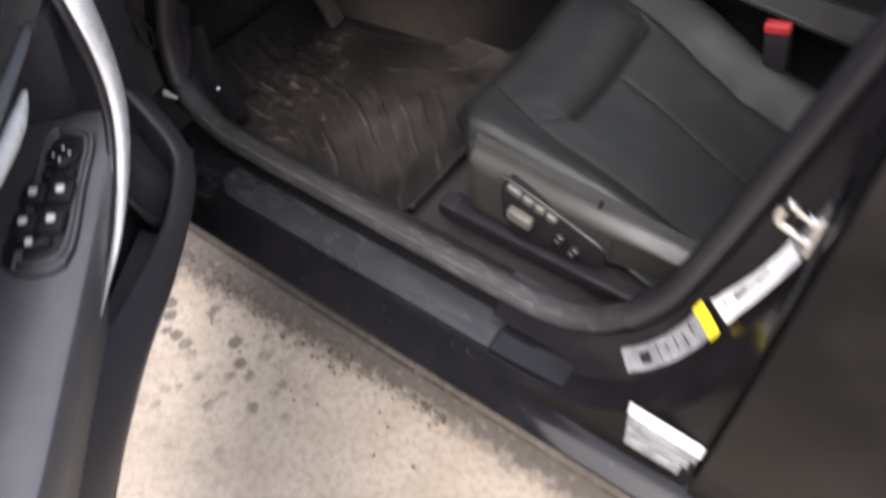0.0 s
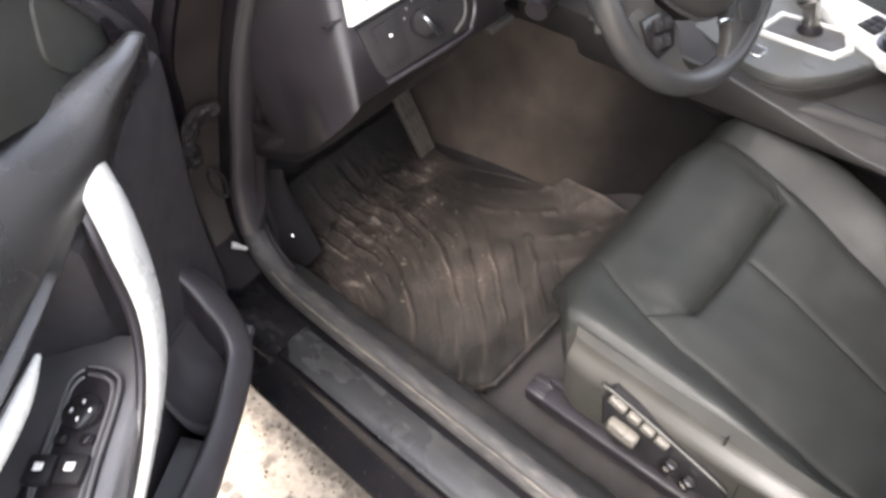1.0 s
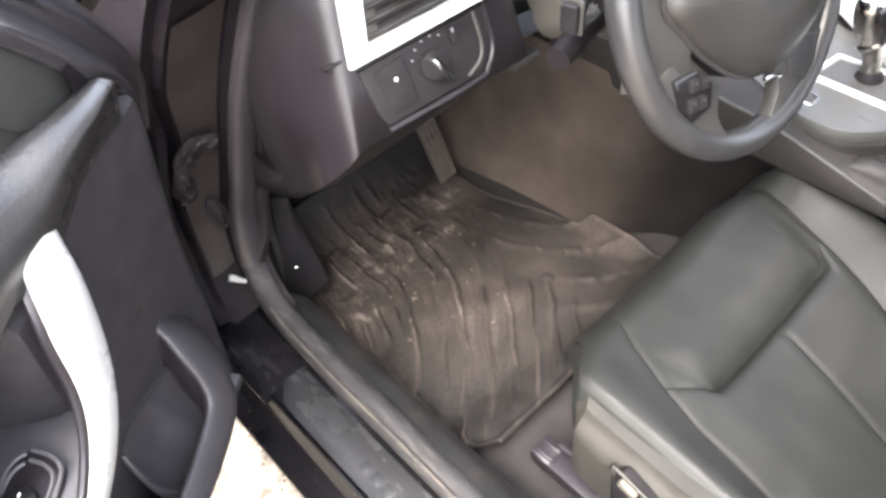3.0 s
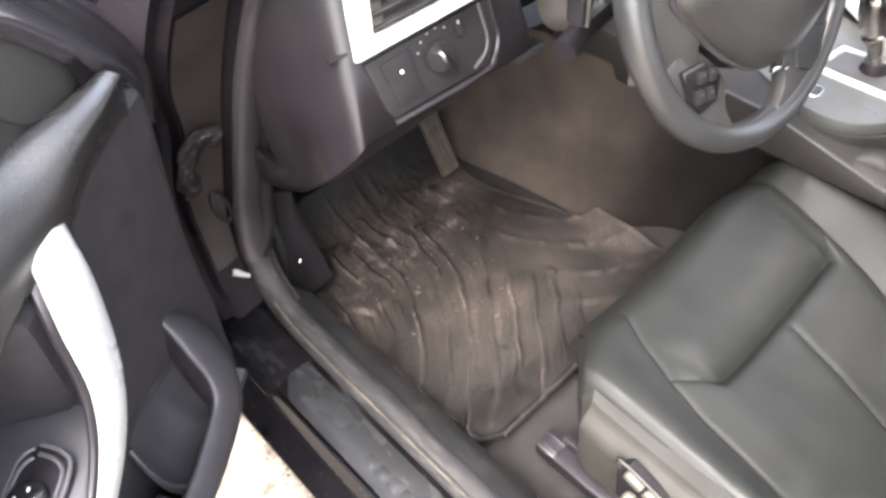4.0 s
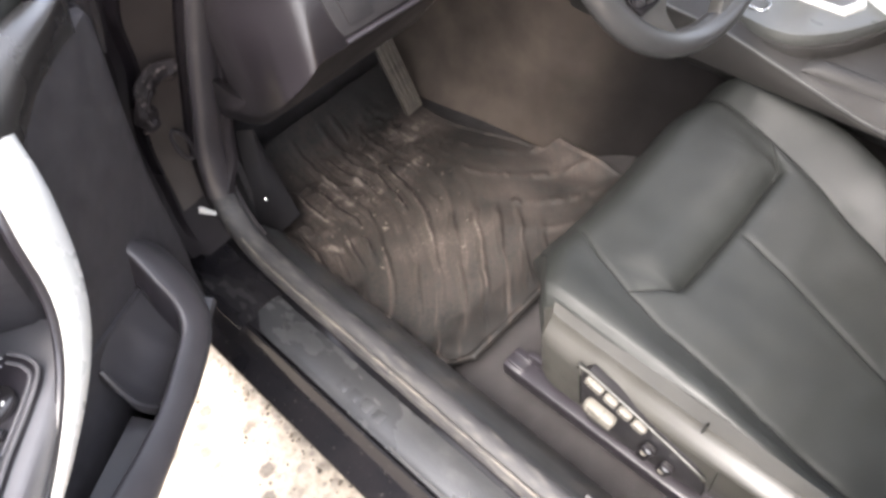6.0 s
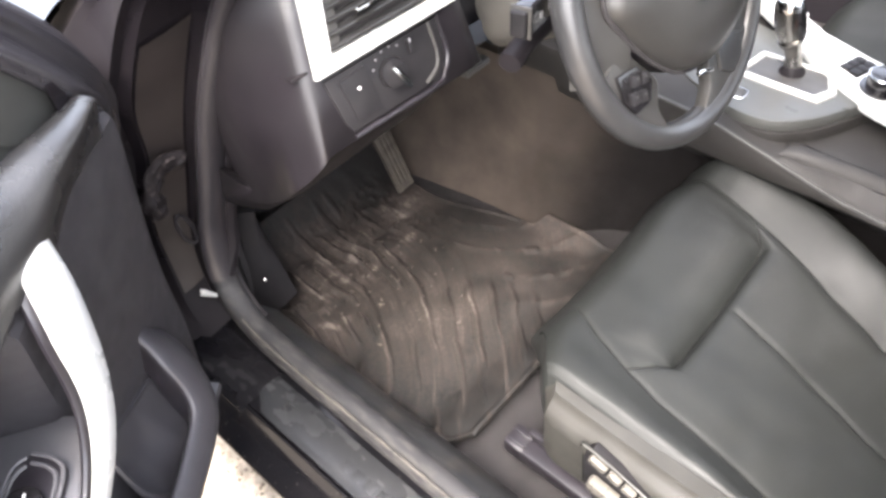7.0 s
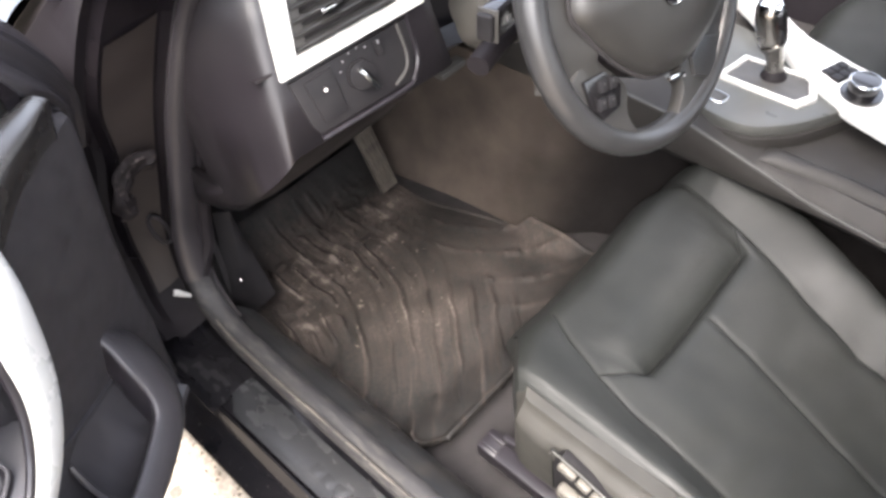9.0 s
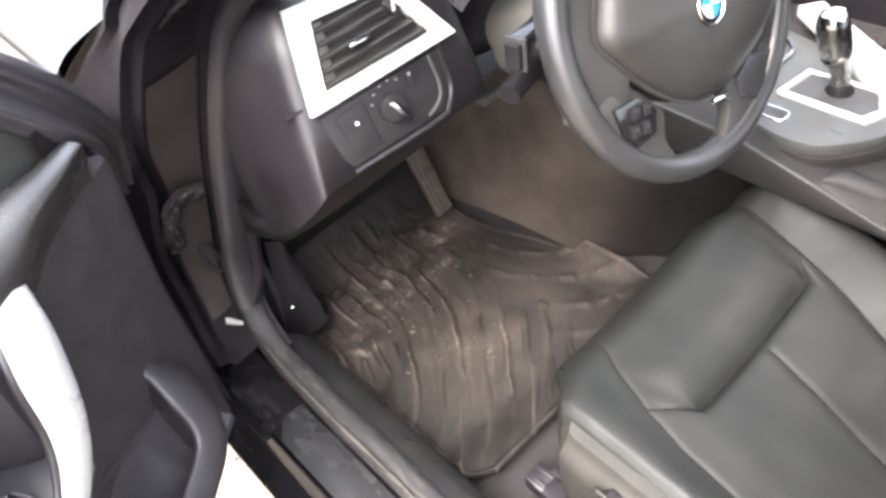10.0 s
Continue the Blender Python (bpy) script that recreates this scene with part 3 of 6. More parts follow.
part("rear_wall", sheet(lambda u, v: (-0.8 + 1.6 * u, -1.25 - 0.2 * v, 0.2 + 0.8 * v), 6, 6, thick=(0, -0.05, 0)), M_DARK, body)
for sx in (-1, 1):
    part("roof_rail", tube(curve([(sx * 0.675, 0.66, 0.965), (sx * 0.635, 0.35, 1.15), (sx * 0.60, 0.0, 1.31), (sx * 0.59, -0.6, 1.36), (sx * 0.62, -1.3, 1.25)], 6), 0.035, 0.03, n=8), M_PAINT, body)

M_TYRE = mat("tyre_rubber", (0.016, 0.0155, 0.015), (0.011, 0.0105, 0.010), rough=0.8, scale=30, bump=0.4, bscale=300)
for sx in (-1, 1):
    for y in (1.28, -1.20):
        hub = Vector((sx * 0.70, y, 0.312))

        def turned(profile, n=40):
            """A body of rotation round the axle: each (r, w) a radius and a place across."""
            return loft([[hub + Vector((sx * w, r * math.cos(q), r * math.sin(q))) for q in (2 * math.pi * k / n for k in range(n))] for r, w in profile])
        wheel_part = part("tyre", turned([(0.215, -0.095), (0.285, -0.105), (0.310, -0.085), (0.313, 0.0), (0.310, 0.085), (0.285, 0.105), (0.215, 0.095)]), M_TYRE, body, "black rubber tyre")
        part("rim", turned([(0.212, -0.08), (0.214, 0.09), (0.200, 0.085), (0.185, 0.05), (0.06, 0.065), (0.02, 0.066)]), M_STEEL, wheel_part, "dark wheel rim")

# ---- floor, tunnel and footwell ----
part("floor_pan", sheet(lambda u, v: (-0.70 + 1.5 * u, -1.3 + 2.4 * v, 0.236 + 0.30 * smooth(0.86, 1.0, v)), 12, 60, thick=(0, 0, -0.02)), M_DARK, body, "dark carpeted floor")
part("firewall", sheet(lambda u, v: (-0.75 + 1.5 * u, 0.93 + 0.08 * v, 0.24 + 0.75 * v), 6, 10, thick=(0, 0.03, 0)), M_DARK, body)


def tunnel_skin(u, v):
    y = -0.9 + 1.85 * u
    k = [(-0.205, 0.24), (-0.178, 0.30), (-0.162, 0.40), (-0.155, 0.50), (-0.15, 0.56)]
    q = v * 4
    i = min(3, int(q))
    w = q - i
    s = 0.05 * smooth(0.45, 0.9, y) * (1 - v) - 0.10 * smooth(0.42, 0.26, y)
    return (k[i][0] * (1 - w) + k[i + 1][0] * w - s, y, k[i][1] * (1 - w) + k[i + 1][1] * w + 0.002 * noise.noise((y * 9, v * 3, 0)))


def carpet_material():
    """Dark carpet under brown dust, as much of it as the sheet says; its dark rear is shade put into the colour."""
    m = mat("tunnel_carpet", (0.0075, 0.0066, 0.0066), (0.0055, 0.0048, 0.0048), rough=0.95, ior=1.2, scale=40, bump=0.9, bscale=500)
    n, lk = m.node_tree.nodes, m.node_tree.links.new
    bsdf = n["Principled BSDF"]
    base = bsdf.inputs["Base Color"].links[0].from_socket
    at = n.new("ShaderNodeAttribute")
    at.attribute_name = "dust"
    tc = n.new("ShaderNodeTexCoord")
    fleck = n.new("ShaderNodeTexNoise")
    fleck.inputs["Scale"].default_value, fleck.inputs["Detail"].default_value = 14, 8
    lk(tc.outputs["Object"], fleck.inputs["Vector"])
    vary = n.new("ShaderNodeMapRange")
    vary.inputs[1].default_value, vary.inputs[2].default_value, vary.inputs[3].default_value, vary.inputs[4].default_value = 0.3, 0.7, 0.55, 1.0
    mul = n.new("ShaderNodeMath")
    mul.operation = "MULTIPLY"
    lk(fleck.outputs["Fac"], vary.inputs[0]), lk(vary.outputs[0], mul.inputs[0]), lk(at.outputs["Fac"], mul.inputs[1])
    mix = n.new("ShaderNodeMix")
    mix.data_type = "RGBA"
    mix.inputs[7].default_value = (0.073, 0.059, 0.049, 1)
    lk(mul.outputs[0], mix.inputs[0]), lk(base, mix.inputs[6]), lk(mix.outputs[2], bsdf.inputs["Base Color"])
    return m


tunnel = part("tunnel_carpet", sheet(tunnel_skin, 60, 16, thick=(0.02, 0, 0)), carpet_material(), body, "brown dusty carpet on the tunnel side, shade painted in towards the seat")
# fades the dust out rearwards to paint in the shade beside the seat
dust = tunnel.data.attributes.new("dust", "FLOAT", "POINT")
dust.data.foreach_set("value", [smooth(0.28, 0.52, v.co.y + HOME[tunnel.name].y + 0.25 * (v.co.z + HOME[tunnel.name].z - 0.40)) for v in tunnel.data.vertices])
part("kick_panel", sheet(lambda u, v: (-0.70 + 0.015 * math.sin(3 * v) + 0.03 * smooth(0.7, 1, u), 0.66 + 0.30 * u, 0.25 + 0.56 * v), 12, 12, thick=(-0.01, 0, 0)), M_DARK, body)
part("foot_rest", sheet(lambda u, v: Vector((-0.690, 0.640, 0.285)).lerp(Vector((-0.642, 0.618, 0.312)), u).lerp(Vector((-0.652, 0.646, 0.505)).lerp(Vector((-0.643, 0.668, 0.480)), u), v) + Vector((0, -0.004 * math.sin(math.pi * u), 0)), 10, 14, thick=(-0.02, 0.02, 0)), M_SWITCH, body, "dark plastic foot rest beside the mat")
part("trim_screw", disc((-0.694, 0.60, 0.413), (0.8, -0.5, 0.3), 0.0042, 0.004, n=12), M_CHROME, body)

# pedals
pedal = thing("accelerator_pedal", (-0.31, 0.68, 0.27), "dusty ribbed floor-hinged accelerator pedal", "pedal")
bot, top = Vector((-0.302, 0.680, 0.275)), Vector((-0.294, 0.775, 0.45))
ax = (top - bot).normalized()
sd = Vector((1, 0, 0.05)).normalized()
nr = sd.cross(ax).normalized()
T = Matrix((sd, ax, nr)).transposed()
M_PEDAL = mat("dusty_pedal_rubber", (0.060, 0.050, 0.039), (0.034, 0.028, 0.022), rough=0.8, scale=50, bump=0.4, bscale=400)
part("pad", box((bot + top) / 2, (0.042, (top - bot).length, 0.014), 0.005, turn=T), M_PEDAL, pedal)
for k in range(4):
    part("rib", box((bot + top) / 2 + sd * (0.010 * (k - 1.5)) + nr * 0.008, (0.004, (top - bot).length * 0.85, 0.006), 0.0015, turn=T), M_PEDAL, pedal)
brake = thing("brake_pedal", (-0.43, 0.74, 0.40), "black rubber brake pedal in the dark footwell", "pedal")
part("pad", box((-0.43, 0.765, 0.44), (0.085, 0.018, 0.06), 0.012, turn=Matrix.Rotation(radians(-35), 3, "X")), M_DARK, brake)
part("arm", tube([Vector((-0.42, 0.775, 0.44)), Vector((-0.41, 0.80, 0.55)), Vector((-0.40, 0.80, 0.72))], 0.012, 0.008, n=8, up=(0, 1, 0)), M_DARK, brake)


# ---- floor mat ----
def rib_phase(x, y):
    """Across the mat's ribs: lengthwise ribs in front that bend towards the door at the rear."""
    wob = 0.009 * noise.noise((x * 11, y * 8, 8)) + 0.005 * noise.noise((x * 26, y * 20, 9)) + 0.0015 * noise.noise((x * 70, y * 60, 10))
    k = 0.055
    return x - (0.485 - k * math.log(1 + math.exp(min(40.0, (0.485 - y) / k)))) + wob


def rib(x, y):
    return max(0.0, math.sin(rib_phase(x, y) * 2 * math.pi / 0.052)) ** 1.5


def mat_h(x, y):
    """Height of the mat's upper face."""
    z = 0.262 + 0.018 * smooth(0.30, 0.20, y) + 0.10 * smooth(0.69, 0.88, y) ** 1.3 - 0.006 * smooth(0.40, 0.62, y)
    z += 0.014 * smooth(-0.235, -0.180, x) * smooth(0.425, 0.40, y) * smooth(0.26, 0.31, y)
    ph = rib_phase(x, y)
    patchy = 0.2 + 0.8 * smooth(-0.15, 0.25, noise.noise((ph * 30, (x + y) * 7, 12)))
    rear = smooth(0.60, 0.46, y) * smooth(0.215, 0.25, y) * smooth(-0.34, -0.42, x)
    z += 0.0062 * rear * patchy * rib(x, y)
    left = smooth(0.46, 0.53, y) * smooth(-0.38, -0.44, x) * smooth(0.80, 0.72, y)
    cut = smooth(-0.10, 0.15, noise.noise((x * 20, y * 11, 21)))
    z += 0.0085 * left * cut * max(0.0, math.sin(ph * 2 * math.pi / 0.032)) ** 0.9
    right = smooth(-0.42, -0.35, x) * smooth(0.24, 0.32, y) * smooth(0.68, 0.58, y)
    arc = math.hypot(x + 0.12, (y - 0.62) * 0.8)
    z += 0.0030 * right * patchy * max(0.0, math.sin(arc * 2 * math.pi / 0.058)) ** 3
    z += 0.0035 * noise.noise((x * 9, y * 9, 1.0)) + 0.0012 * noise.noise((x * 34, y * 30, 2.0))
    clod = smooth(0.52, 0.62, y) * smooth(-0.26, -0.36, x) * smooth(0.80, 0.72, y)
    z += clod * (0.0045 * max(0.0, noise.noise((x * 70, y * 60, 5.0))) + 0.006 * max(0.0, noise.noise((x * 28 + y * 12, y * 30 - x * 14, 15.0))))
    return z


def mud_on(x, y):
    """How much dried mud lies at a place on the mat, 0 to 1: a thin film, thick under the pedals, worn pale on the ribs' crests."""
    spot = lambda cx, cy, rx, ry: math.exp(-((x - cx) / rx) ** 2 - ((y - cy) / ry) ** 2)  # noqa: E731
    film = max(0.52 * spot(-0.50, 0.42, 0.13, 0.13), 0.60 * spot(-0.52, 0.64, 0.14, 0.13), 0.75 * spot(-0.33, 0.655, 0.07, 0.05), 0.5 * spot(-0.40, 0.60, 0.08, 0.06), 0.32 * spot(-0.36, 0.40, 0.15, 0.16), 0.50 * spot(-0.225, 0.36, 0.05, 0.09), 0.58 * spot(-0.63, 0.55, 0.06, 0.08))
    ph = rib_phase(x, y)
    s1 = noise.noise((ph * 60, y * 7, 31))
    s3 = noise.noise((x * 22, y * 20, 41)) + 0.5 * noise.noise((x * 55, y * 50, 43))
    v = film * (0.80 + 0.26 * s1 + 0.52 * s3)
    broken = smooth(-0.05, 0.30, noise.noise((ph * 45, y * 17, 51)))
    crest = max(0.0, math.sin(ph * 2 * math.pi / 0.052)) ** 16 * smooth(0.56, 0.46, y) * smooth(-0.36, -0.42, x)
    fine = max(0.0, math.sin(ph * 2 * math.pi / 0.0173 + 1.3)) ** 8 * smooth(0.46, 0.34, y) * smooth(0.05, 0.35, noise.noise((ph * 90, y * 14, 57))) * smooth(-0.40, -0.46, x)
    slant = max(0.0, math.sin(ph * 2 * math.pi / 0.032)) ** 6 * smooth(0.47, 0.53, y) * smooth(-0.36, -0.42, x) * smooth(0.76, 0.70, y)
    arc = max(0.0, math.sin(math.hypot(x + 0.12, (y - 0.62) * 0.8) * 2 * math.pi / 0.058)) ** 12 * smooth(-0.42, -0.36, x) * smooth(0.64, 0.56, y)
    lump = smooth(0.05, 0.5, noise.noise((x * 45, y * 38, 61))) * smooth(0.48, 0.56, y) * smooth(-0.26, -0.34, x)
    v += broken * (0.34 * crest + 0.50 * slant + 0.24 * arc) + 0.42 * fine + 0.65 * lump * film
    edge = min(x - mat_edge(y)[0], mat_edge(y)[1] - x, y - 0.206)
    return max(0.0, v) + 0.05 + 0.30 * bell(edge - 0.007, 0.0035) * smooth(-0.1, 0.3, noise.noise((x * 30, y * 30, 71)))


def mat_edge(y):
    lx = -0.679 + 0.035 * smooth(0.245, 0.205, y) ** 1.5
    rx = -0.186 - 0.05 * smooth(0.40, 0.65, y) - 0.03 * smooth(0.40, 0.42, y)
    return lx, rx


def mat_skin(u, v):
    y = 0.206 + 0.60 * v
    lx, rx = mat_edge(y)
    x = lx + (rx - lx) * u
    rim = min(x - lx, rx - x, y - 0.206)
    return (x, y, mat_h(x, y) + 0.0025 * smooth(0.012, 0.006, rim) - 0.004 * smooth(0.004, 0.0, rim))


def mud_material():
    """Black rubber under dried mud, as much as the sheet says, with fine grain."""
    m = mat("muddy_rubber", (0.0095, 0.0090, 0.0088), (0.0060, 0.0057, 0.0056), rough=0.5, ior=1.33, scale=30, bump=0.5, bscale=420)
    n, lk = m.node_tree.nodes, m.node_tree.links.new
    bsdf = n["Principled BSDF"]
    base = bsdf.inputs["Base Color"].links[0].from_socket
    at = n.new("ShaderNodeAttribute")
    at.attribute_name = "mud"
    tc = n.new("ShaderNodeTexCoord")
    grain = n.new("ShaderNodeTexNoise")
    grain.inputs["Scale"].default_value, grain.inputs["Detail"].default_value = 150, 6
    lk(tc.outputs["Object"], grain.inputs["Vector"])
    shift = n.new("ShaderNodeMath")
    shift.operation = "MULTIPLY_ADD"
    shift.inputs[1].default_value = 0.7
    lk(grain.outputs["Fac"], shift.inputs[0])
    take = n.new("ShaderNodeMath")
    take.inputs[1].default_value = -0.35
    lk(at.outputs["Fac"], take.inputs[0]), lk(take.outputs[0], shift.inputs[2])
    across = n.new("ShaderNodeAttribute")
    across.attribute_name = "across"
    place = n.new("ShaderNodeSeparateXYZ")
    lk(tc.outputs["Object"], place.inputs[0])
    lay = n.new("ShaderNodeCombineXYZ")
    lk(across.outputs["Fac"], lay.inputs[0])
    slow = n.new("ShaderNodeMath")
    slow.operation = "MULTIPLY"
    slow.inputs[1].default_value = 0.035
    lk(place.outputs[1], slow.inputs[0]), lk(slow.outputs[0], lay.inputs[1])
    streak = n.new("ShaderNodeTexNoise")
    streak.inputs["Scale"].default_value, streak.inputs["Detail"].default_value = 260, 4
    lk(lay.outputs[0], streak.inputs["Vector"])
    worn = n.new("ShaderNodeMapRange")
    worn.inputs[1].default_value, worn.inputs[2].default_value, worn.inputs[3].default_value, worn.inputs[4].default_value = 0.36, 0.74, -0.10, 0.24
    lk(streak.outputs["Fac"], worn.inputs[0])
    part_film = n.new("ShaderNodeMath")
    part_film.operation = "MULTIPLY_ADD"
    film = n.new("ShaderNodeMapRange")
    film.inputs[1].default_value, film.inputs[2].default_value = 0.05, 0.40
    lk(at.outputs["Fac"], film.inputs[0])
    lk(worn.outputs[0], part_film.inputs[0]), lk(film.outputs[0], part_film.inputs[1]), lk(shift.outputs[0], part_film.inputs[2])
    shift = part_film
    ramp = n.new("ShaderNodeValToRGB")
    e = ramp.color_ramp.elements
    e[0].position, e[0].color = 0.10, (0.0128, 0.0114, 0.0105, 1)
    e[1].position, e[1].color = 1.0, (0.108, 0.0915, 0.0800, 1)
    for pos, c in ((0.40, (0.0248, 0.0199, 0.0174, 1)), (0.72, (0.050, 0.0405, 0.0352, 1))):
        e.new(pos).color = c
    lk(shift.outputs[0], ramp.inputs[0])
    fac = n.new("ShaderNodeMapRange")
    fac.inputs[1].default_value, fac.inputs[2].default_value = 0.02, 0.22
    lk(shift.outputs[0], fac.inputs[0])
    mix = n.new("ShaderNodeMix")
    mix.data_type = "RGBA"
    lk(fac.outputs[0], mix.inputs[0]), lk(base, mix.inputs[6]), lk(ramp.outputs[0], mix.inputs[7])
    lk(mix.outputs[2], bsdf.inputs["Base Color"])
    gloss = n.new("ShaderNodeMapRange")
    gloss.inputs[1].default_value, gloss.inputs[2].default_value, gloss.inputs[3].default_value, gloss.inputs[4].default_value = 0.0, 0.6, 0.48, 0.9
    lk(shift.outputs[0], gloss.inputs[0]), lk(gloss.outputs[0], bsdf.inputs["Roughness"])
    return m


mat_thing = thing("floor_mat", (-0.43, 0.5, 0.262), "ribbed black rubber floor mat caked with brown mud", "floor mat")
mat_ob = part("mat_sheet", sheet(mat_skin, 230, 280, thick=(0, 0, -0.007)), mud_material(), mat_thing, sharp=50)
mud = mat_ob.data.attributes.new("mud", "FLOAT", "POINT")
mud.data.foreach_set("value", [mud_on(v.co.x + HOME[mat_ob.name].x, v.co.y + HOME[mat_ob.name].y) for v in mat_ob.data.vertices])
across = mat_ob.data.attributes.new("across", "FLOAT", "POINT")
across.data.foreach_set("value", [rib_phase(v.co.x + HOME[mat_ob.name].x, v.co.y + HOME[mat_ob.name].y) for v in mat_ob.data.vertices])
bm = bmesh.new()
for k in range(80):
    x, y = random.gauss(-0.51, 0.07), random.gauss(0.60, 0.09)
    if -0.66 < x < -0.32 and 0.25 < y < 0.76:
        r = random.uniform(0.0009, 0.0026)
        bmesh.ops.create_icosphere(bm, subdivisions=1, radius=r, matrix=Matrix.Translation((x, y, mat_h(x, y) + r * 0.3)) @ Matrix.Rotation(random.uniform(0, 3), 4, "Z") @ Matrix.Diagonal((random.uniform(0.8, 2.6), 1, 0.6, 1)))
tagged(part("mud_flakes", bm, mat("dry_mud", (0.095, 0.079, 0.063), (0.05, 0.041, 0.033), rough=0.9, scale=80), None, kind="stuff"), "pale dried mud flakes lying on the mat", "mud", kind="stuff")

# ---- driver's seat ----
SX, SW = -0.345, 0.262


def pad_line(x):
    """The front pad's rear edge: straight in the middle, cut off at the corners."""
    return 0.001 + max(0.0, -0.462 - x) * 0.9 + max(0.0, x + 0.212) * 1.1


def seam_x(y, near=True):
    """The distance of a bolster seam from the seat's middle; the far one runs inwards to the rear."""
    if not near:
        return float(np.interp(y, (-0.40, -0.20, -0.11, -0.064, 0.014, 0.14), (0.086, 0.098, 0.118, 0.134, 0.158, 0.190)))
    return float(np.interp(y, (-0.40, -0.27, -0.12, -0.02, 0.047, 0.104, 0.153, 0.19), (0.205, 0.199, 0.190, 0.183, 0.166, 0.147, 0.121, 0.100)))


def seat_h(x, y):
    q = x - SX
    a = abs(q)
    near = q < 0
    z = 0.460 + 0.010 * smooth(-0.02, 0.10, y) - 0.075 * smooth(0.02, -0.36, y)
    z -= 0.012 * bell(q, 0.12)
    s = seam_x(y, near)
    far = 0.0 if near else -0.012 - 0.060 * smooth(0.02, -0.26, y)
    z += 0.022 * smooth(-0.06, 0.20, q)
    # creases of use
    z += 0.0022 * noise.noise((x * 11 + y * 5, y * 24, 3)) * smooth(-0.03, -0.12, y) + 0.0010 * noise.noise((x * 26, y * 30, 6))
    # bolsters: full and rounded, with a piped edge and a hollow below it on the door's side
    z += (0.020 if near else 0.030) * smooth(s - 0.004, max(s + 0.040, 0.228 + far), a) + 0.012 * smooth(-0.05, -0.30, y) * smooth(s, 0.222, a)
    z -= 0.075 * smooth(0.228 + far, SW + 0.014 + far, a) ** 1.3
    if near:
        z += 0.0030 * bell(a - 0.2440, 0.0030) - 0.0035 * bell(a - 0.2505, 0.0035)
    # front roll
    lip = 0.186 - 0.030 * smooth(0.14, 0.25, a)
    z -= 0.048 * (max(0.0, y - lip + 0.060) / 0.060) ** 2.4
    # the front pad stands proud, seams are drawn in
    e = y - pad_line(x)
    if a < s:
        deep = smooth(0.150, 0.105, abs(x + 0.334))
        z -= (0.003 * smooth(s, s - 0.02, a) + 0.022 * deep) * (math.exp(-e / 0.011) if e > 0 else math.exp(e / 0.007))
        z += 0.006 * bell(e - 0.050, 0.03) * deep
        if e < 0:
            c = q - 0.018 - 0.20 * y
            z -= 0.0018 * smooth(0.0, -0.012, e) * bell(c, 0.0060)
    z -= 0.0016 * bell(a - s, 0.0060)
    z += 0.0030 * noise.noise((x * 6, y * 6, 4)) + 0.0012 * noise.noise((x * 22, y * 18, 7)) * smooth(0.0, -0.2, y)
    return z


def seat_region(x, y):
    a = abs(x - SX)
    if a > seam_x(y, x < SX):
        return "bolster" if x < SX else "far_bolster"
    return "thigh_pad" if y > pad_line(x) else "seat_pad"


def seat_skin(u, v):
    y = -0.44 + 0.624 * v
    w = SW + 0.012 * smooth(-0.1, -0.3, y) - 0.090 * smooth(0.070, 0.184, y) ** 1.5
    if u > 0.5:
        w = SW - 0.012 - 0.030 * smooth(0.095, 0.184, y) ** 2 - 0.060 * smooth(0.02, -0.26, y)
    x = SX + w * (2 * u - 1)
    z = seat_h(x, y)
    return (x, y, z)


seat = thing("driver_seat", (SX, -0.15, 0.25), "dark grey leather car seat with grey plastic side trim", "car seat")
NU, NV = 220, 240


def seat_normal(p):
    d = 0.0015
    return Vector((seat_h(p.x - d, p.y) - seat_h(p.x + d, p.y), seat_h(p.x, p.y - d) - seat_h(p.x, p.y + d), 2 * d)).normalized()


def smooth_across(ob, normal_at):
    """Shades a piece as part of one continuous skin, so that no step shows where pieces meet."""
    c = HOME[ob.name]
    if sum(p.normal.z for p in ob.data.polygons) < 0:
        ob.data.flip_normals()
    ob.data.normals_split_custom_set_from_vertices([normal_at(v.co + c) for v in ob.data.vertices])
    return ob


for name, region in (("bolster", "bolster"), ("bolster", "far_bolster"), ("thigh_pad", "thigh_pad"), ("seat_pad", "seat_pad")):
    smooth_across(part(name, sheet(seat_skin, NU, NV, keep=lambda u, v, r=region: seat_region(*seat_skin(u, v)[:2]) == r), M_LEATHER, seat, sharp=180), seat_normal)


def skirt_skin(u, v):
    # runs round the cushion's edge: left side, front, right side
    if u < 0.4:
        p = seat_skin(0.0, u / 0.4)
        o = Vector((-1, 0, 0))
    elif u < 0.6:
        p = seat_skin((u - 0.4) / 0.2, 1.0)
        o = Vector((0, 1, 0))
    else:
        p = seat_skin(1.0, 1 - (u - 0.6) / 0.4)
        o = Vector((1, 0, 0))
    p = Vector(p)
    d = 0.012 * math.sin(math.pi * min(1, v * 1.2))
    return p + o * d + Vector((0, 0, -(p.z - 0.36) * v))


line = [Vector((SX - 0.2440, y, seat_h(SX - 0.2440, y) - 0.0002)) for y in np.linspace(0.105, -0.40, 60)]
M_SEAM = mat("seam_thread", (0.007, 0.0072, 0.0072), (0.005, 0.0052, 0.0052), rough=0.8, ior=1.2, scale=60)
ys = np.linspace(0.150, -0.42, 70)
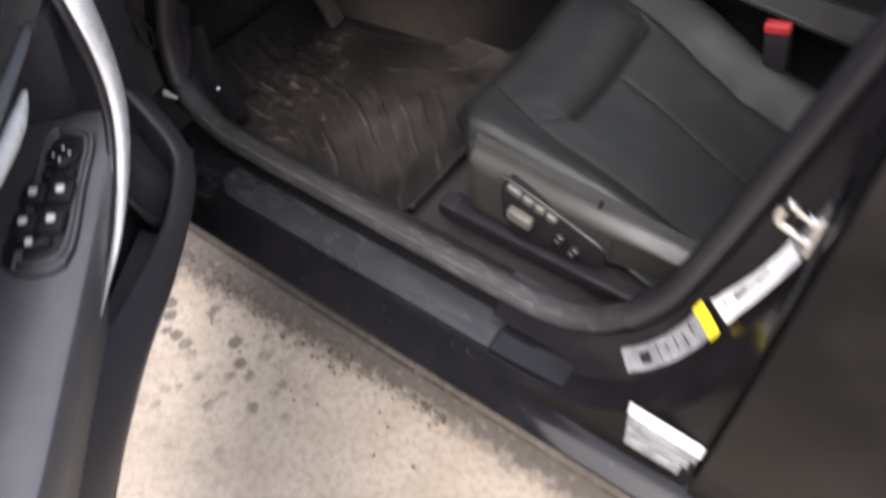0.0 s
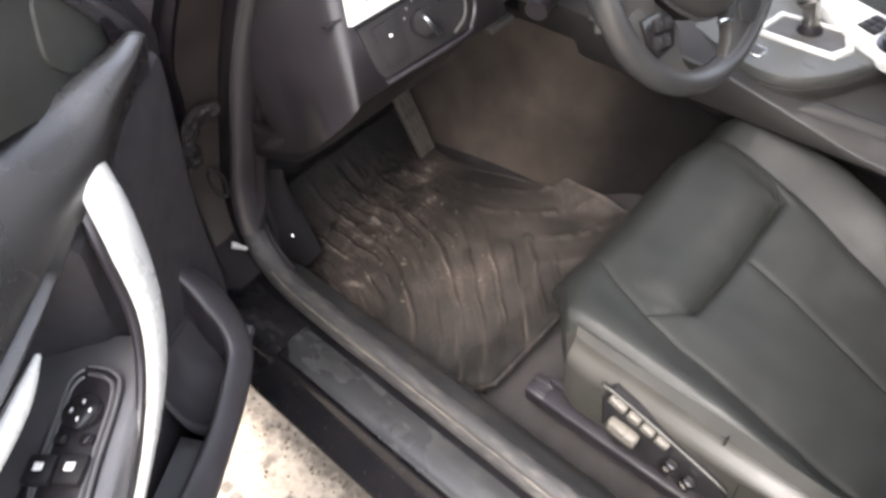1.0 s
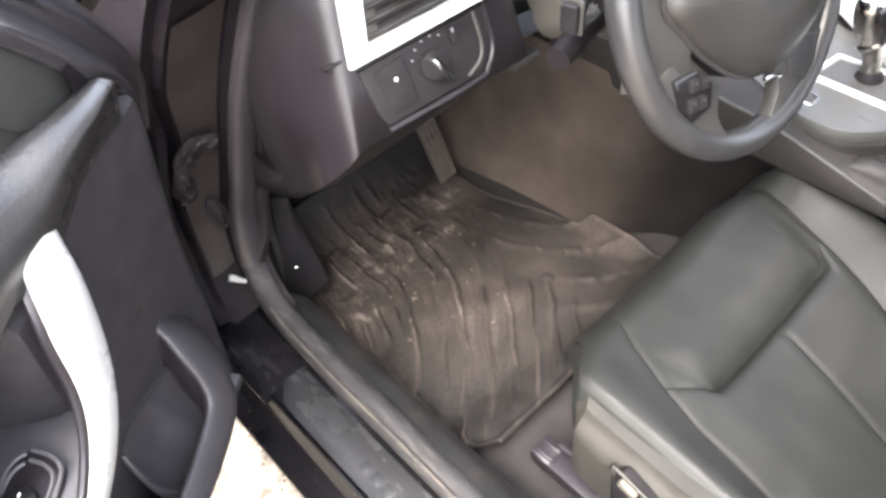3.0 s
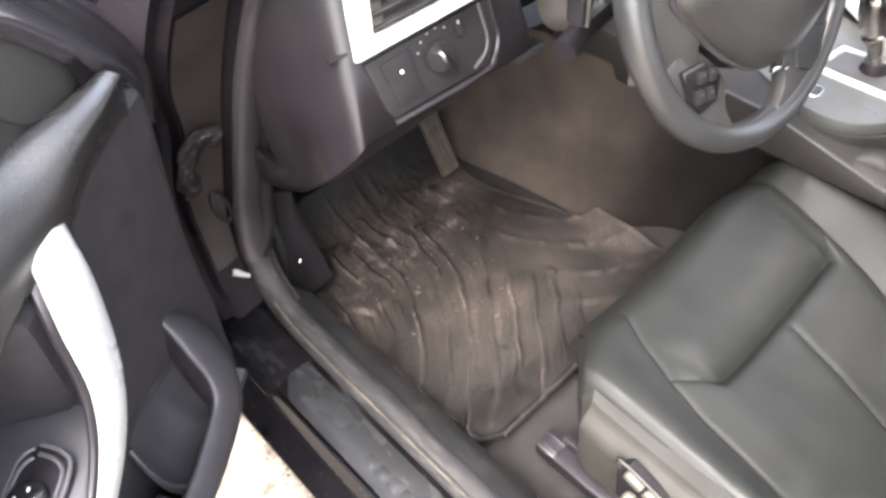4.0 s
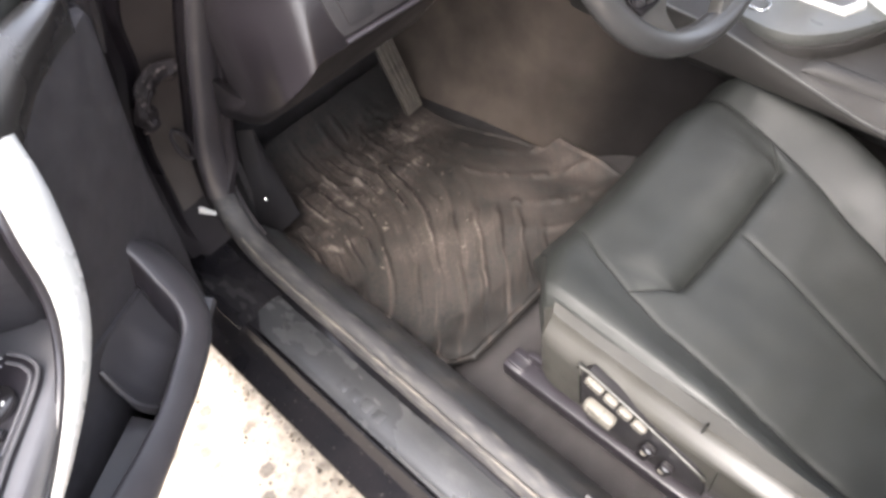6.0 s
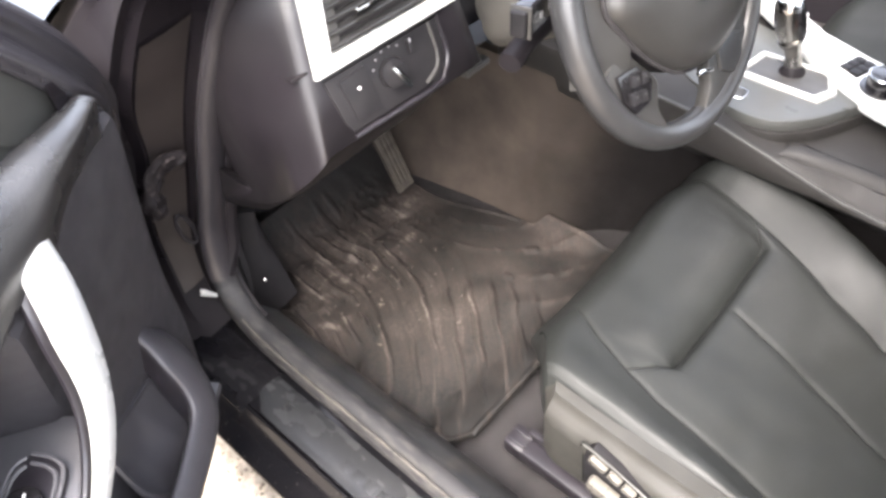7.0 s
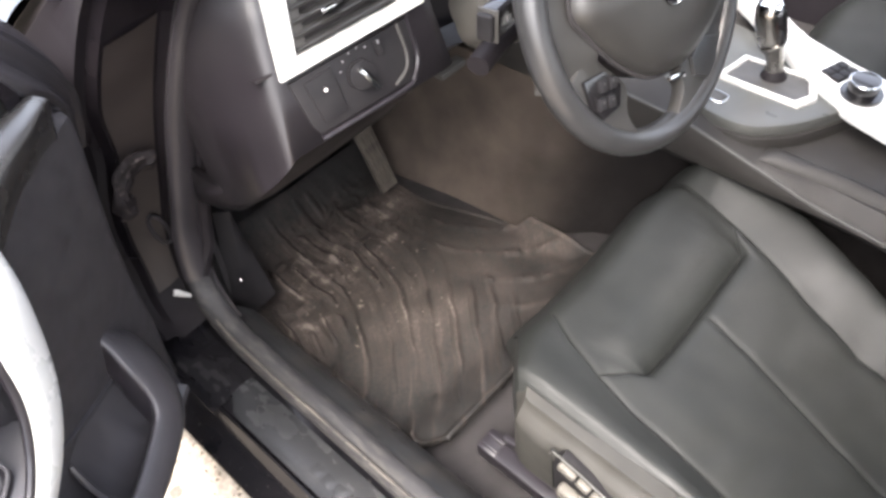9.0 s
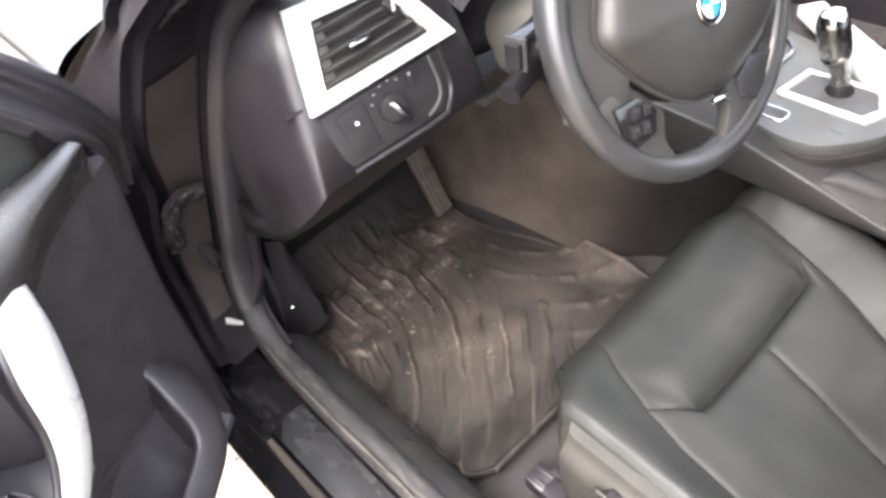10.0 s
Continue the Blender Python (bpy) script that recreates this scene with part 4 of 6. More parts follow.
for seam in ([(SX - seam_x(y), y) for y in ys], [(SX + seam_x(y, False), y) for y in ys], [(SX + 0.018 + 0.20 * y, y) for y in np.linspace(-0.012, -0.40, 50)],
             [(x, pad_line(x) - 0.001) for x in np.linspace(-0.510, -0.186, 50)]):
    part("seam", tube([Vector((x, y, seat_h(x, y) + 0.0001)) for x, y in seam], 0.0013, n=6), M_SEAM, seat, "dark stitched seam")
part("piping", tube(line, 0.0016, n=6), M_LEATHER, seat, "piped edge of the bolster")
part("cushion_side", sheet(skirt_skin, 100, 14), M_LEATHER, seat, sharp=60)
part("seat_base", box((SX, -0.13, 0.315), (0.42, 0.50, 0.11), 0.02), M_DARK, seat)


def trim_skin(u, v):
    y = 0.112 - 0.40 * u
    z1 = 0.478 - 0.03 * u
    z0 = 0.318 + 0.07 * smooth(0.35, 1.0, u)
    z0 = z0 + 0.05 * smooth(0.10, 0.0, u)
    z = z1 + (z0 - z1) * v
    x = -0.606 - 0.022 * smooth(0, 0.25, v) * (1 - 0.5 * smooth(0.85, 1.0, v)) + 0.03 * smooth(0.06, 0.0, u)
    return (x, y, z)


part("side_trim", sheet(trim_skin, 40, 20, thick=(0.02, 0, 0)), M_TRIMGREY, seat, "olive grey plastic seat side trim")
M_CREAM = mat("pale_switch_plastic", (0.090, 0.084, 0.073), (0.075, 0.070, 0.061), rough=0.30, scale=60)
swp = [(0.026, 0.440), (0.014, 0.458), (-0.138, 0.408), (-0.152, 0.396), (-0.158, 0.372), (-0.158, 0.352), (-0.10, 0.338), (0.006, 0.326), (0.022, 0.36)]
panel = part("switch_panel", slab([(-0.6315, y, z) for y, z in swp], (-1, 0, 0), 0.012, 0.0015), M_SWITCH, seat, "black seat adjuster panel")
part("panel_rim", tube(curve([(-0.632, y, z) for y, z in [swp[-1]] + swp[:6]], 4), 0.0011, n=6, up=(1, 0, 0)), M_SEAM, seat, "thin dark joint round the adjuster panel")
part("panel_lip", tube(curve([(-0.633, y, z - 0.004) for y, z in swp[:4]], 4), 0.0020, 0.0034, n=8, up=(0, 0, 1)), M_TRIMGREY, seat, "olive grey lip of the adjuster panel")
for y, z, w in ((0.002, 0.4405, 0.026), (-0.0225, 0.4325, 0.019), (-0.0435, 0.4255, 0.019), (-0.0645, 0.419, 0.019)):
    part("memory_button", box((-0.636, y, z), (0.010, w, 0.014), 0.004, turn=Matrix.Rotation(radians(18), 3, "X"), seg=3), M_CREAM, panel, "small pale memory button")
part("adjuster", box((-0.640, -0.012, 0.388), (0.016, 0.046, 0.026), 0.008, turn=Matrix.Rotation(radians(10), 3, "X"), seg=3), M_CREAM, panel, "pale seat adjuster lever")
for y, z, h in ((-0.082, 0.379, 0.036), (-0.110, 0.370, 0.026)):
    knob = part("adjuster", box((-0.640, y, z), (0.014, 0.018, h), 0.006, turn=Matrix.Rotation(radians(15), 3, "X"), seg=3), M_GLOSS, panel, "black seat adjuster knob")
for y, z in ((-0.082, 0.386), (-0.108, 0.372)):
    part("adjuster_dot", disc((-0.6475, y, z), (-1, 0, 0.3), 0.0042, 0.003, n=12), M_CREAM, panel, "pale dot on the knob")
part("trim_joint", box((-0.6285, -0.163, 0.398), (0.002, 0.0014, 0.058), 0), M_SEAM, seat, "dark joint in the side trim")
part("trim_joint", box((-0.6085, -0.128, 0.462), (0.012, 0.0014, 0.024), 0, turn=Matrix.Rotation(radians(-40), 3, "Y")), M_SEAM, seat, "dark joint in the side trim")
bm = box((-0.618, -0.07, 0.300), (0.036, 0.42, 0.030), 0.006)
box((-0.604, -0.07, 0.322), (0.010, 0.40, 0.02), 0.003, bm=bm)
part("seat_rail", bm, M_PLASTIC, seat, "black seat rail cover")
rail_cap = part("rail_cap", box((-0.617, 0.140, 0.300), (0.038, 0.034, 0.032), 0.006), M_PLASTIC, seat)
for k in range(2):
    part("cap_rib", box((-0.626 + 0.016 * k, 0.138, 0.317), (0.007, 0.030, 0.006), 0.002), M_PLASTIC, rail_cap)
part("trim_clip", box((-0.612, -0.235, 0.42), (0.016, 0.014, 0.018), 0.003), M_CREAM, seat, "pale plastic clip")


def back_skin(u, v):
    a = (u - 0.5) * 2
    x = SX + 0.26 * a * (1 - 0.12 * v)
    bol = 0.05 * smooth(0.55, 0.9, abs(a)) * (1 - 0.4 * v) - 0.06 * smooth(0.9, 1.0, abs(a))
    s = 0.66 * v
    return (x, -0.43 - 0.38 * s + bol + 0.02 * math.sin(4 * v), 0.37 + 0.92 * s)


part("backrest", sheet(back_skin, 40, 40, thick=(0, -0.11, 0)), M_LEATHER, seat)
part("seat_hinge_cover", box((-0.60, -0.40, 0.41), (0.03, 0.09, 0.07), 0.012), M_PLASTIC, seat)
far_seat = copy_thing(seat, pose(SX + 0.70, -0.15, 0.25))
far_seat.name = "passenger_seat"
tagged(far_seat, "dark grey leather passenger seat beyond the console", "car seat")

buckle = thing("seat_belt_buckle", (-0.075, -0.21, 0.33), "black seat belt buckle with red release button", "buckle")
T = Matrix.Rotation(radians(-12), 3, "X")
part("casing", box((-0.180, -0.222, 0.466), (0.026, 0.042, 0.11), 0.008, turn=T), M_PLASTIC, buckle)
part("release_button", box((-0.180, -0.207, 0.5275), (0.022, 0.040, 0.014), 0.003, turn=T), M_RED, buckle, "red release button")
part("stalk", box((-0.170, -0.235, 0.375), (0.012, 0.03, 0.11), 0.004, turn=T), M_DARK, buckle)


# ---- dashboard ----
DB = Vector((-0.648, 0.389, 0.857))
DA, DU, DN = Vector((0.985, -0.155, 0.073)), Vector((-0.018, 0.328, 0.944)), Vector((-0.17, -0.932, 0.321))
DT = Matrix((DA, DU, DN)).transposed()


def dp(a, b, n=0.0):
    """A place on the dashboard's driver's-side face: along it, up it, and out of it."""
    return DB + DA * a + DU * b + DN * n


dash = thing("dashboard", (0.0, 0.6, 0.75), "black plastic dashboard with silver-framed air vent", "dashboard")


def dash_ring(a, back, drop=0.0):
    """The section of the driver's-side end at a along its face, set back by back."""
    k = 0.26 if a < 0.05 else 0.0
    p = [dp(a - 0.088 * k, -0.088 - drop, -0.008 - back), dp(a - 0.083 * k, -0.083 - drop, -back + 0.004), dp(a - 0.02 * k, -0.02, -back + 0.002), dp(a + 0.06 * k, 0.06, -back), dp(a + 0.108 * k, 0.108, -back - 0.002), dp(a + 0.118 * k, 0.118, -back - 0.02)]
    x, y = p[0].x, 0.85 * back
    return p + [Vector((x + 0.01, 0.60, 1.0)), Vector((x + 0.01, 0.92, 1.0)), Vector((x, 0.92, 0.62)), Vector((x, 0.60 + y, 0.585)), Vector((x, 0.53 + y, 0.60)), Vector((x, 0.45 + y, 0.67)), dp(a, -0.088 - drop, -0.03 - back)]


rings = [dash_ring(a, back, drop) for a, back, drop in ((-0.070, 0.20, 0.075), (-0.066, 0.15, 0.068), (-0.060, 0.105, 0.058), (-0.050, 0.07, 0.046), (-0.038, 0.042, 0.033), (-0.027, 0.022, 0.022), (-0.018, 0.009, 0.013), (-0.011, 0.003, 0.007),
                                                        (-0.004, 0.0005, 0.002), (0.004, 0.0, 0.0), (0.19, 0.0, 0.002), (0.205, 0.004, 0.002), (0.213, 0.02, 0.0), (0.217, 0.06, 0.0))]
part("dash_end", loft(rings), M_DASH, dash, "black plastic dashboard end", sharp=75)
part("shut_line", box(dp(-0.012, 0.010, -0.0085), (0.024, 0.0035, 0.0175), 0.001, turn=DT), M_UNDER, dash)
M_VENT = mat("vent_plastic", (0.024, 0.023, 0.0225), (0.019, 0.0185, 0.018), rough=0.36, scale=40)
# silver frame with its opening
outer = [(0.026, 0.107), (0.140, 0.097), (0.192, 0.0), (0.0, 0.0)]
inner = [(0.047, 0.086), (0.126, 0.080), (0.163, 0.014), (0.027, 0.016)]


def inset(poly, k):
    cx, cy = sum(p[0] for p in poly) / 4, sum(p[1] for p in poly) / 4
    return [(cx + (x - cx) * k, cy + (y - cy) * k) for x, y in poly]


bm = bmesh.new()
loops = [[dp(x, y, n) for x, y in poly] for poly, n in ((outer, -0.004), (outer, 0.008), (inset(outer, 0.985), 0.012), (inset(inner, 1.03), 0.012), (inner, 0.009), (inner, -0.004))]


def dense(loop):
    return [loop[k].lerp(loop[(k + 1) % 4], q / 6) for k in range(4) for q in range(6)]


loft([dense(q) for q in loops], caps=False, bm=bm)
part("vent_frame", bm, M_SILVER, dash, "bright silver trapezoid vent frame", sharp=40)
vent = part("vent_well", slab([dp(x, y, 0.0015) for x, y in inset(inner, 1.01)], DN, 0.004, 0), M_DARK, dash)
part("vent_end", slab([dp(x, y, 0.0075) for x, y in ((0.029, 0.018), (0.042, 0.018), (0.058, 0.082), (0.048, 0.083))], DN, 0.006, 0.001), M_GREYPL, vent, "grey end bar of the vent")
for k in range(5):
    b = 0.022 + 0.0135 * k
    l0 = 0.027 + (0.047 - 0.027) * (b - 0.015) / 0.070
    l1 = 0.163 - (0.163 - 0.126) * (b - 0.014) / 0.066
    part("vent_slat", box(dp((l0 + l1) / 2, b, 0.0065), (l1 - l0 - 0.002, 0.0042, 0.010), 0.0015, turn=DT @ Matrix.Rotation(radians(28), 3, "X")), M_VENT, vent, "black vent slat")
part("vent_tab", box(dp(0.083, 0.046, 0.014), (0.026, 0.0055, 0.010), 0.002, turn=DT), M_CHROME, vent, "chrome vent tab")
part("vent_wheel", box(dp(0.133, 0.060, 0.010), (0.012, 0.022, 0.008), 0.003, turn=DT @ Matrix.Rotation(radians(28), 3, "Z")), M_PLASTIC, vent)
for k in range(4):
    part("wheel_mark", box(dp(0.1355 - 0.001 * k, 0.065 - 0.003 * k, 0.0145), (0.0035, 0.0016, 0.001), 0, turn=DT @ Matrix.Rotation(radians(28), 3, "Z")), M_WHITE, vent)
# light switch panel
pan = [(0.006, -0.006), (0.165, -0.006), (0.158, -0.055), (0.140, -0.074), (0.016, -0.074), (0.010, -0.06)]
lamp_panel = part("light_switch_panel", slab([dp(x, y, 0.0055) for x, y in pan], DN, 0.006, 0.002), M_SWITCH, dash, "black light switch panel")
part("panel_button", slab([dp(x, y, 0.0085) for x, y in ((0.021, -0.014), (0.057, -0.012), (0.057, -0.064), (0.025, -0.064))], DN, 0.004, 0.002), M_SWITCH, lamp_panel, "square black push button")
part("button_mark", disc(dp(0.041, -0.031, 0.0088), DN, 0.0020, 0.0008, n=10, bevel=0), M_WHITE, lamp_panel)
part("light_knob", disc(dp(0.086, -0.036, 0.015), DN, 0.0165, 0.010, n=28, bevel=0.002), M_SWITCH, lamp_panel, "black rotary light switch")
part("knob_bar", box(dp(0.089, -0.041, 0.019), (0.007, 0.033, 0.010), 0.0025, turn=DT @ Matrix.Rotation(radians(24), 3, "Z")), M_CHROME, lamp_panel, "chrome grip of the light switch")
for k, (x, y) in enumerate(((0.073, -0.014), (0.083, -0.009), (0.094, -0.008), (0.104, -0.012), (0.066, -0.023))):
    part("knob_mark", box(dp(x, y, 0.0062), (0.0022, 0.0018, 0.001), 0.0003, turn=DT), M_STICK, lamp_panel)
part("dimmer", box(dp(0.119, -0.020, 0.007), (0.008, 0.016, 0.006), 0.002, turn=DT), M_SWITCH, lamp_panel)
part("dimmer_mark", box(dp(0.119, -0.013, 0.0105), (0.002, 0.004, 0.001), 0, turn=DT), M_STICK, lamp_panel)
part("panel_arc", tube(curve([dp(0.150, -0.006, 0.007), dp(0.149, -0.040, 0.007), dp(0.142, -0.058, 0.007), dp(0.122, -0.069, 0.007)], 6), 0.0020, n=6), M_GREYPL, lamp_panel, "thin grey arc")
part("panel_edge", tube(curve([dp(0.166, -0.004, 0.005), dp(0.162, -0.050, 0.005), dp(0.150, -0.071, 0.005), dp(0.130, -0.079, 0.005), dp(0.015, -0.079, 0.005)], 6), 0.003, n=6), M_PLASTIC, lamp_panel)
# middle and far side of the dashboard
part("dash_middle", loft([[(x, y, z) for y, z in ((0.50, 0.66), (0.44, 0.72), (0.43, 0.80), (0.47, 0.93), (0.55, 1.0), (0.93, 1.0), (0.93, 0.60))] for x in np.linspace(-0.44, 0.70, 20)]), M_PLASTIC, dash, "black plastic dashboard middle")
part("lower_cover", sheet(lambda u, v: (-0.455 + 0.25 * u, 0.40 + 0.14 * v, 0.765 - 0.12 * v - 0.02 * bell(u - 0.5, 0.3)), 10, 10, thick=(0, 0.02, 0.02)), M_PLASTIC, dash)
part("cover_edge", box((-0.375, 0.405, 0.716), (0.05, 0.02, 0.010), 0.004), M_GREYPL, dash)
# instrument binnacle
part("binnacle", sheet(lambda u, v: (-0.465 + 0.28 * u, 0.33 + 0.16 * v, 0.905 + 0.055 * math.sin(math.pi * u) + 0.06 * v), 16, 10, thick=(0, 0.01, 0.015)), M_PLASTIC, dash)
part("instrument_face", slab([(-0.46, 0.435, 0.87), (-0.20, 0.435, 0.87), (-0.20, 0.465, 0.97), (-0.46, 0.465, 0.97)], (0, -1, 0.3), 0.01, 0.001), M_GLOSS, dash)
part("gauge_ring", tube([Vector((-0.395 + 0.042 * math.cos(q), 0.446 + 0.012 * math.sin(q), 0.918 + 0.040 * math.sin(q))) for q in (2 * math.pi * k / 32 for k in range(32))], 0.0016, n=6, closed=True), M_STICK, dash)
part("gauge_needle", box((-0.385, 0.440, 0.905), (0.003, 0.003, 0.02), 0.0006), M_RED, dash, "red gauge needle")

# ---- steering wheel ----
WC, WTILT, WTURN = Vector((-0.329, 0.157, 0.898)), radians(24), radians(-15)
WU0, WN = Vector((0, math.sin(WTILT), math.cos(WTILT))), Vector((0, -math.cos(WTILT), math.sin(WTILT)))
WR0 = Vector((1, 0, 0))
WR = WR0 * math.cos(WTURN) + WU0 * math.sin(WTURN)
WU = WU0 * math.cos(WTURN) - WR0 * math.sin(WTURN)
WT = Matrix((WR, WU, WN)).transposed()


def wp(r, u, n=0.0):
    return WC + WR * r + WU * u + WN * n


wheel = thing("steering_wheel", WC, "black leather steering wheel with grey airbag cover", "steering wheel")
M_WLEATHER = mat("wheel_leather", (0.025, 0.025, 0.0255), (0.020, 0.020, 0.0205), ior=1.52, rough=0.31, rvar=0.03, scale=30, bump=0.12, bscale=800)
M_AIRBAG = mat("airbag_cover", (0.027, 0.026, 0.0242), (0.023, 0.022, 0.0208), rough=0.38, scale=25, bump=0.25, bscale=900)
rim_pts, rr, rs = [], [], []
for k in range(96):
    q = 2 * math.pi * k / 96
    rim_pts.append(wp(0.170 * math.cos(q), 0.170 * math.sin(q)))
    thumb = bell((abs(math.degrees(q) - 90) - 62) / 14, 1.0)
    rr.append(0.0148 + 0.002 * thumb), rs.append(0.0168 + 0.0015 * thumb)
part("rim", tube(rim_pts, rr, rs, n=18, up=WN, closed=True), M_WLEATHER, wheel, "black leather rim")


def shield(k, n, dy=0.0):
    base = [(-0.125, 0.03), (-0.10, 0.066), (-0.05, 0.086), (0, 0.09), (0.05, 0.086), (0.10, 0.066), (0.125, 0.03), (0.134, -0.012), (0.113, -0.038), (0.084, -0.064), (0.052, -0.084), (0.020, -0.096), (-0.020, -0.096), (-0.052, -0.084), (-0.084, -0.064), (-0.113, -0.038), (-0.134, -0.012)]
    pts = curve([(x * k, (y + 0.005) * k + dy - 0.005, n) for x, y in base + base[:1]], 4)[:-1]
    return [wp(p.x, p.y, p.z + 0.0) for p in pts]


part("airbag_cover", loft([shield(1.0, 0.0), shield(1.01, 0.018), shield(0.985, 0.027), shield(0.93, 0.034), shield(0.78, 0.041), shield(0.5, 0.046), shield(0.2, 0.048)]), M_AIRBAG, wheel, "grey-black airbag cover", sharp=50)
part("cover_seam", tube(shield(1.02, 0.0170), 0.0026, n=6, closed=True, up=WN), M_DARK, wheel, "dark seam round the airbag cover")
part("hub", loft([shield(1.0, -0.03), shield(1.02, -0.006), shield(1.02, 0.010), shield(0.9, 0.012)]), M_PLASTIC, wheel)
for sx in (-1, 1):
    def spoke_skin(u, v, sx=sx):
        r = sx * (0.100 + 0.064 * u)
        w0, w1 = 0.060 - 0.012 * u, -0.075 - 0.008 * u
        return wp(r, w0 + (w1 - w0) * v, 0.006 + 0.010 * math.sin(math.pi * v) - 0.006 * u + 0.006 * bell(u, 0.4))
    part("spoke", sheet(spoke_skin, 8, 10, thick=-WN * 0.016), M_AIRBAG, wheel)
    leg = [(0.108, -0.052), (0.060, -0.090), (0.050, -0.105), (0.052, -0.130), (0.036, -0.156), (0.046, -0.166), (0.085, -0.150), (0.118, -0.118), (0.140, -0.080)]
    part("lower_spoke", slab([wp(sx * p.x, p.y, 0.010) for p in curve([(x, y, 0) for x, y in leg], 3)], WN, 0.018, 0.005), M_AIRBAG, wheel)
    pod = part("button_pod", slab([wp(sx * x, y, 0.0145) for x, y in ((0.124, -0.080), (0.090, -0.076), (0.066, -0.094), (0.070, -0.116), (0.098, -0.124), (0.116, -0.108))], WN, 0.010, 0.003), M_GLOSS if sx < 0 else M_WLEATHER, wheel, "gloss black button pod")
    for k in range(4 if sx < 0 else 0):
        x, y = 0.084 + 0.015 * (k % 2) + 0.004 * (k // 2), -0.089 - 0.018 * (k // 2)
        part("pod_button", box(wp(sx * x, y, 0.0165), (0.011, 0.013, 0.006), 0.002, turn=WT), M_SWITCH, pod)
        part("button_mark", box(wp(sx * x, y + 0.002, 0.0198), (0.0028, 0.0024, 0.0008), 0, turn=WT), M_GREYPL, pod)
web = [(0.095, -0.030), (0.160, -0.034), (0.157, -0.070), (0.136, -0.104), (0.104, -0.134), (0.070, -0.152), (0.054, -0.140), (0.066, -0.116), (0.074, -0.096), (0.070, -0.080)]
part("lower_spoke", slab([wp(p.x, p.y, 0.007) for p in curve([(x, y, 0) for x, y in web + web[:1]], 3)[:-1]], WN, 0.014, 0.004), M_AIRBAG, wheel, "dark web of the spoke")
part("chrome_clip", box(wp(0.034, -0.109, 0.014), (0.03, 0.006, 0.006), 0.003, turn=WT), M_CHROME, wheel)
part("lower_web", sheet(lambda u, v: wp(-0.050 + 0.10 * u, -0.157 - 0.010 * v, 0.003 - 0.004 * v), 8, 4, thick=-WN * 0.012), M_WLEATHER, wheel)
badge = part("badge", disc(wp(-0.012, -0.0075, 0.0495), WN, 0.0195, 0.004, n=40, bevel=0.001), M_GLOSS, wheel, "round badge")
part("badge_rim", tube([wp(-0.012 + 0.019 * math.cos(2 * math.pi * k / 36), -0.0075 + 0.019 * math.sin(2 * math.pi * k / 36), 0.050) for k in range(36)], 0.0009, n=6, closed=True, up=WN), M_CHROME, badge)
for k in range(4):
    arc = [wp(-0.012, -0.0075, 0.0503)] + [wp(-0.012 + 0.013 * math.cos(q), -0.0075 + 0.013 * math.sin(q), 0.0503) for q in np.linspace(k * math.pi / 2, (k + 1) * math.pi / 2, 9)]
    part("badge_quarter", slab(arc, WN, 0.0012, 0), M_BLUE if k % 2 else M_WHITE, badge)

column = thing("steering_column", (-0.33, 0.30, 0.84), "grey plastic steering column shroud with stalks", "steering column")
rings = []
for t, k in ((0.045, 0.62), (0.06, 0.74), (0.14, 0.84), (0.24, 0.92)):
    c = WC - WN * t
    rings.append([c + WR0 * (0.062 * k * math.cos(q)) * (1 + 0.15 * abs(math.sin(2 * q))) + WU0 * (0.052 * k * math.sin(q)) * (1 + 0.15 * abs(math.sin(2 * q))) for q in (2 * math.pi * j / 28 for j in range(28))])
part("shroud", loft(rings), M_COLUMN, column)
st = [Vector((-0.375, 0.262, 0.885)), Vector((-0.425, 0.256, 0.897)), Vector((-0.465, 0.246, 0.895)), Vector((-0.482, 0.240, 0.891))]
sdir = (st[-1] - st[0]).normalized()
sup = (Vector((0, 0, 1)) - sdir * sdir.z).normalized()
ST = Matrix((sdir, sup.cross(sdir), sup)).transposed()
bm = tube([st[0], st[-1] - sdir * 0.055], 0.009, 0.010, n=12)
box(st[-1] - sdir * 0.036, (0.066, 0.024, 0.036), 0.009, turn=ST, bm=bm, seg=3)
part("indicator_stalk", bm, M_GLOSS, column, "black indicator stalk")
part("stalk_tip", box(st[-1] + sdir * 0.0015, (0.008, 0.019, 0.030), 0.004, turn=ST, seg=3), M_SWITCH, column, "dark end cap of the stalk")
part("stalk_ring", box(st[-1] - sdir * 0.004, (0.003, 0.0245, 0.0365), 0.0012, turn=ST), M_GREYPL, column, "grey ring at the stalk's end")
for k in range(2):
    part("stalk_mark", box(st[-1] - sdir * (0.030 + 0.022 * k) + Vector((0, -0.0124, 0)), (0.007, 0.001, 0.006), 0, turn=ST), M_STICK, column)
st2 = [Vector((-0.39, 0.27, 0.84)), Vector((-0.44, 0.262, 0.842)), Vector((-0.485, 0.252, 0.840))]
part("adjust_lever", tube(curve(st2, 5), 0.014, 0.012, n=14), M_UNDER, column, "black column adjuster lever")
part("stalk_right", tube(curve([WC - WN * 0.075 + WR0 * 0.05, WC - WN * 0.07 + WR0 * 0.15], 4), 0.009, 0.012, n=10), M_GLOSS, column)

# ---- centre console ----
M_CONSOLE = mat("satin_console", (0.050, 0.051, 0.048), (0.042, 0.043, 0.0405), rough=0.38, scale=30, bump=0.15, bscale=900)
M_CONS = mat("console_side", (0.019, 0.0176, 0.0164), (0.0148, 0.0137, 0.0129), rough=0.6, ior=1.35, scale=20, bump=0.3, bscale=700)
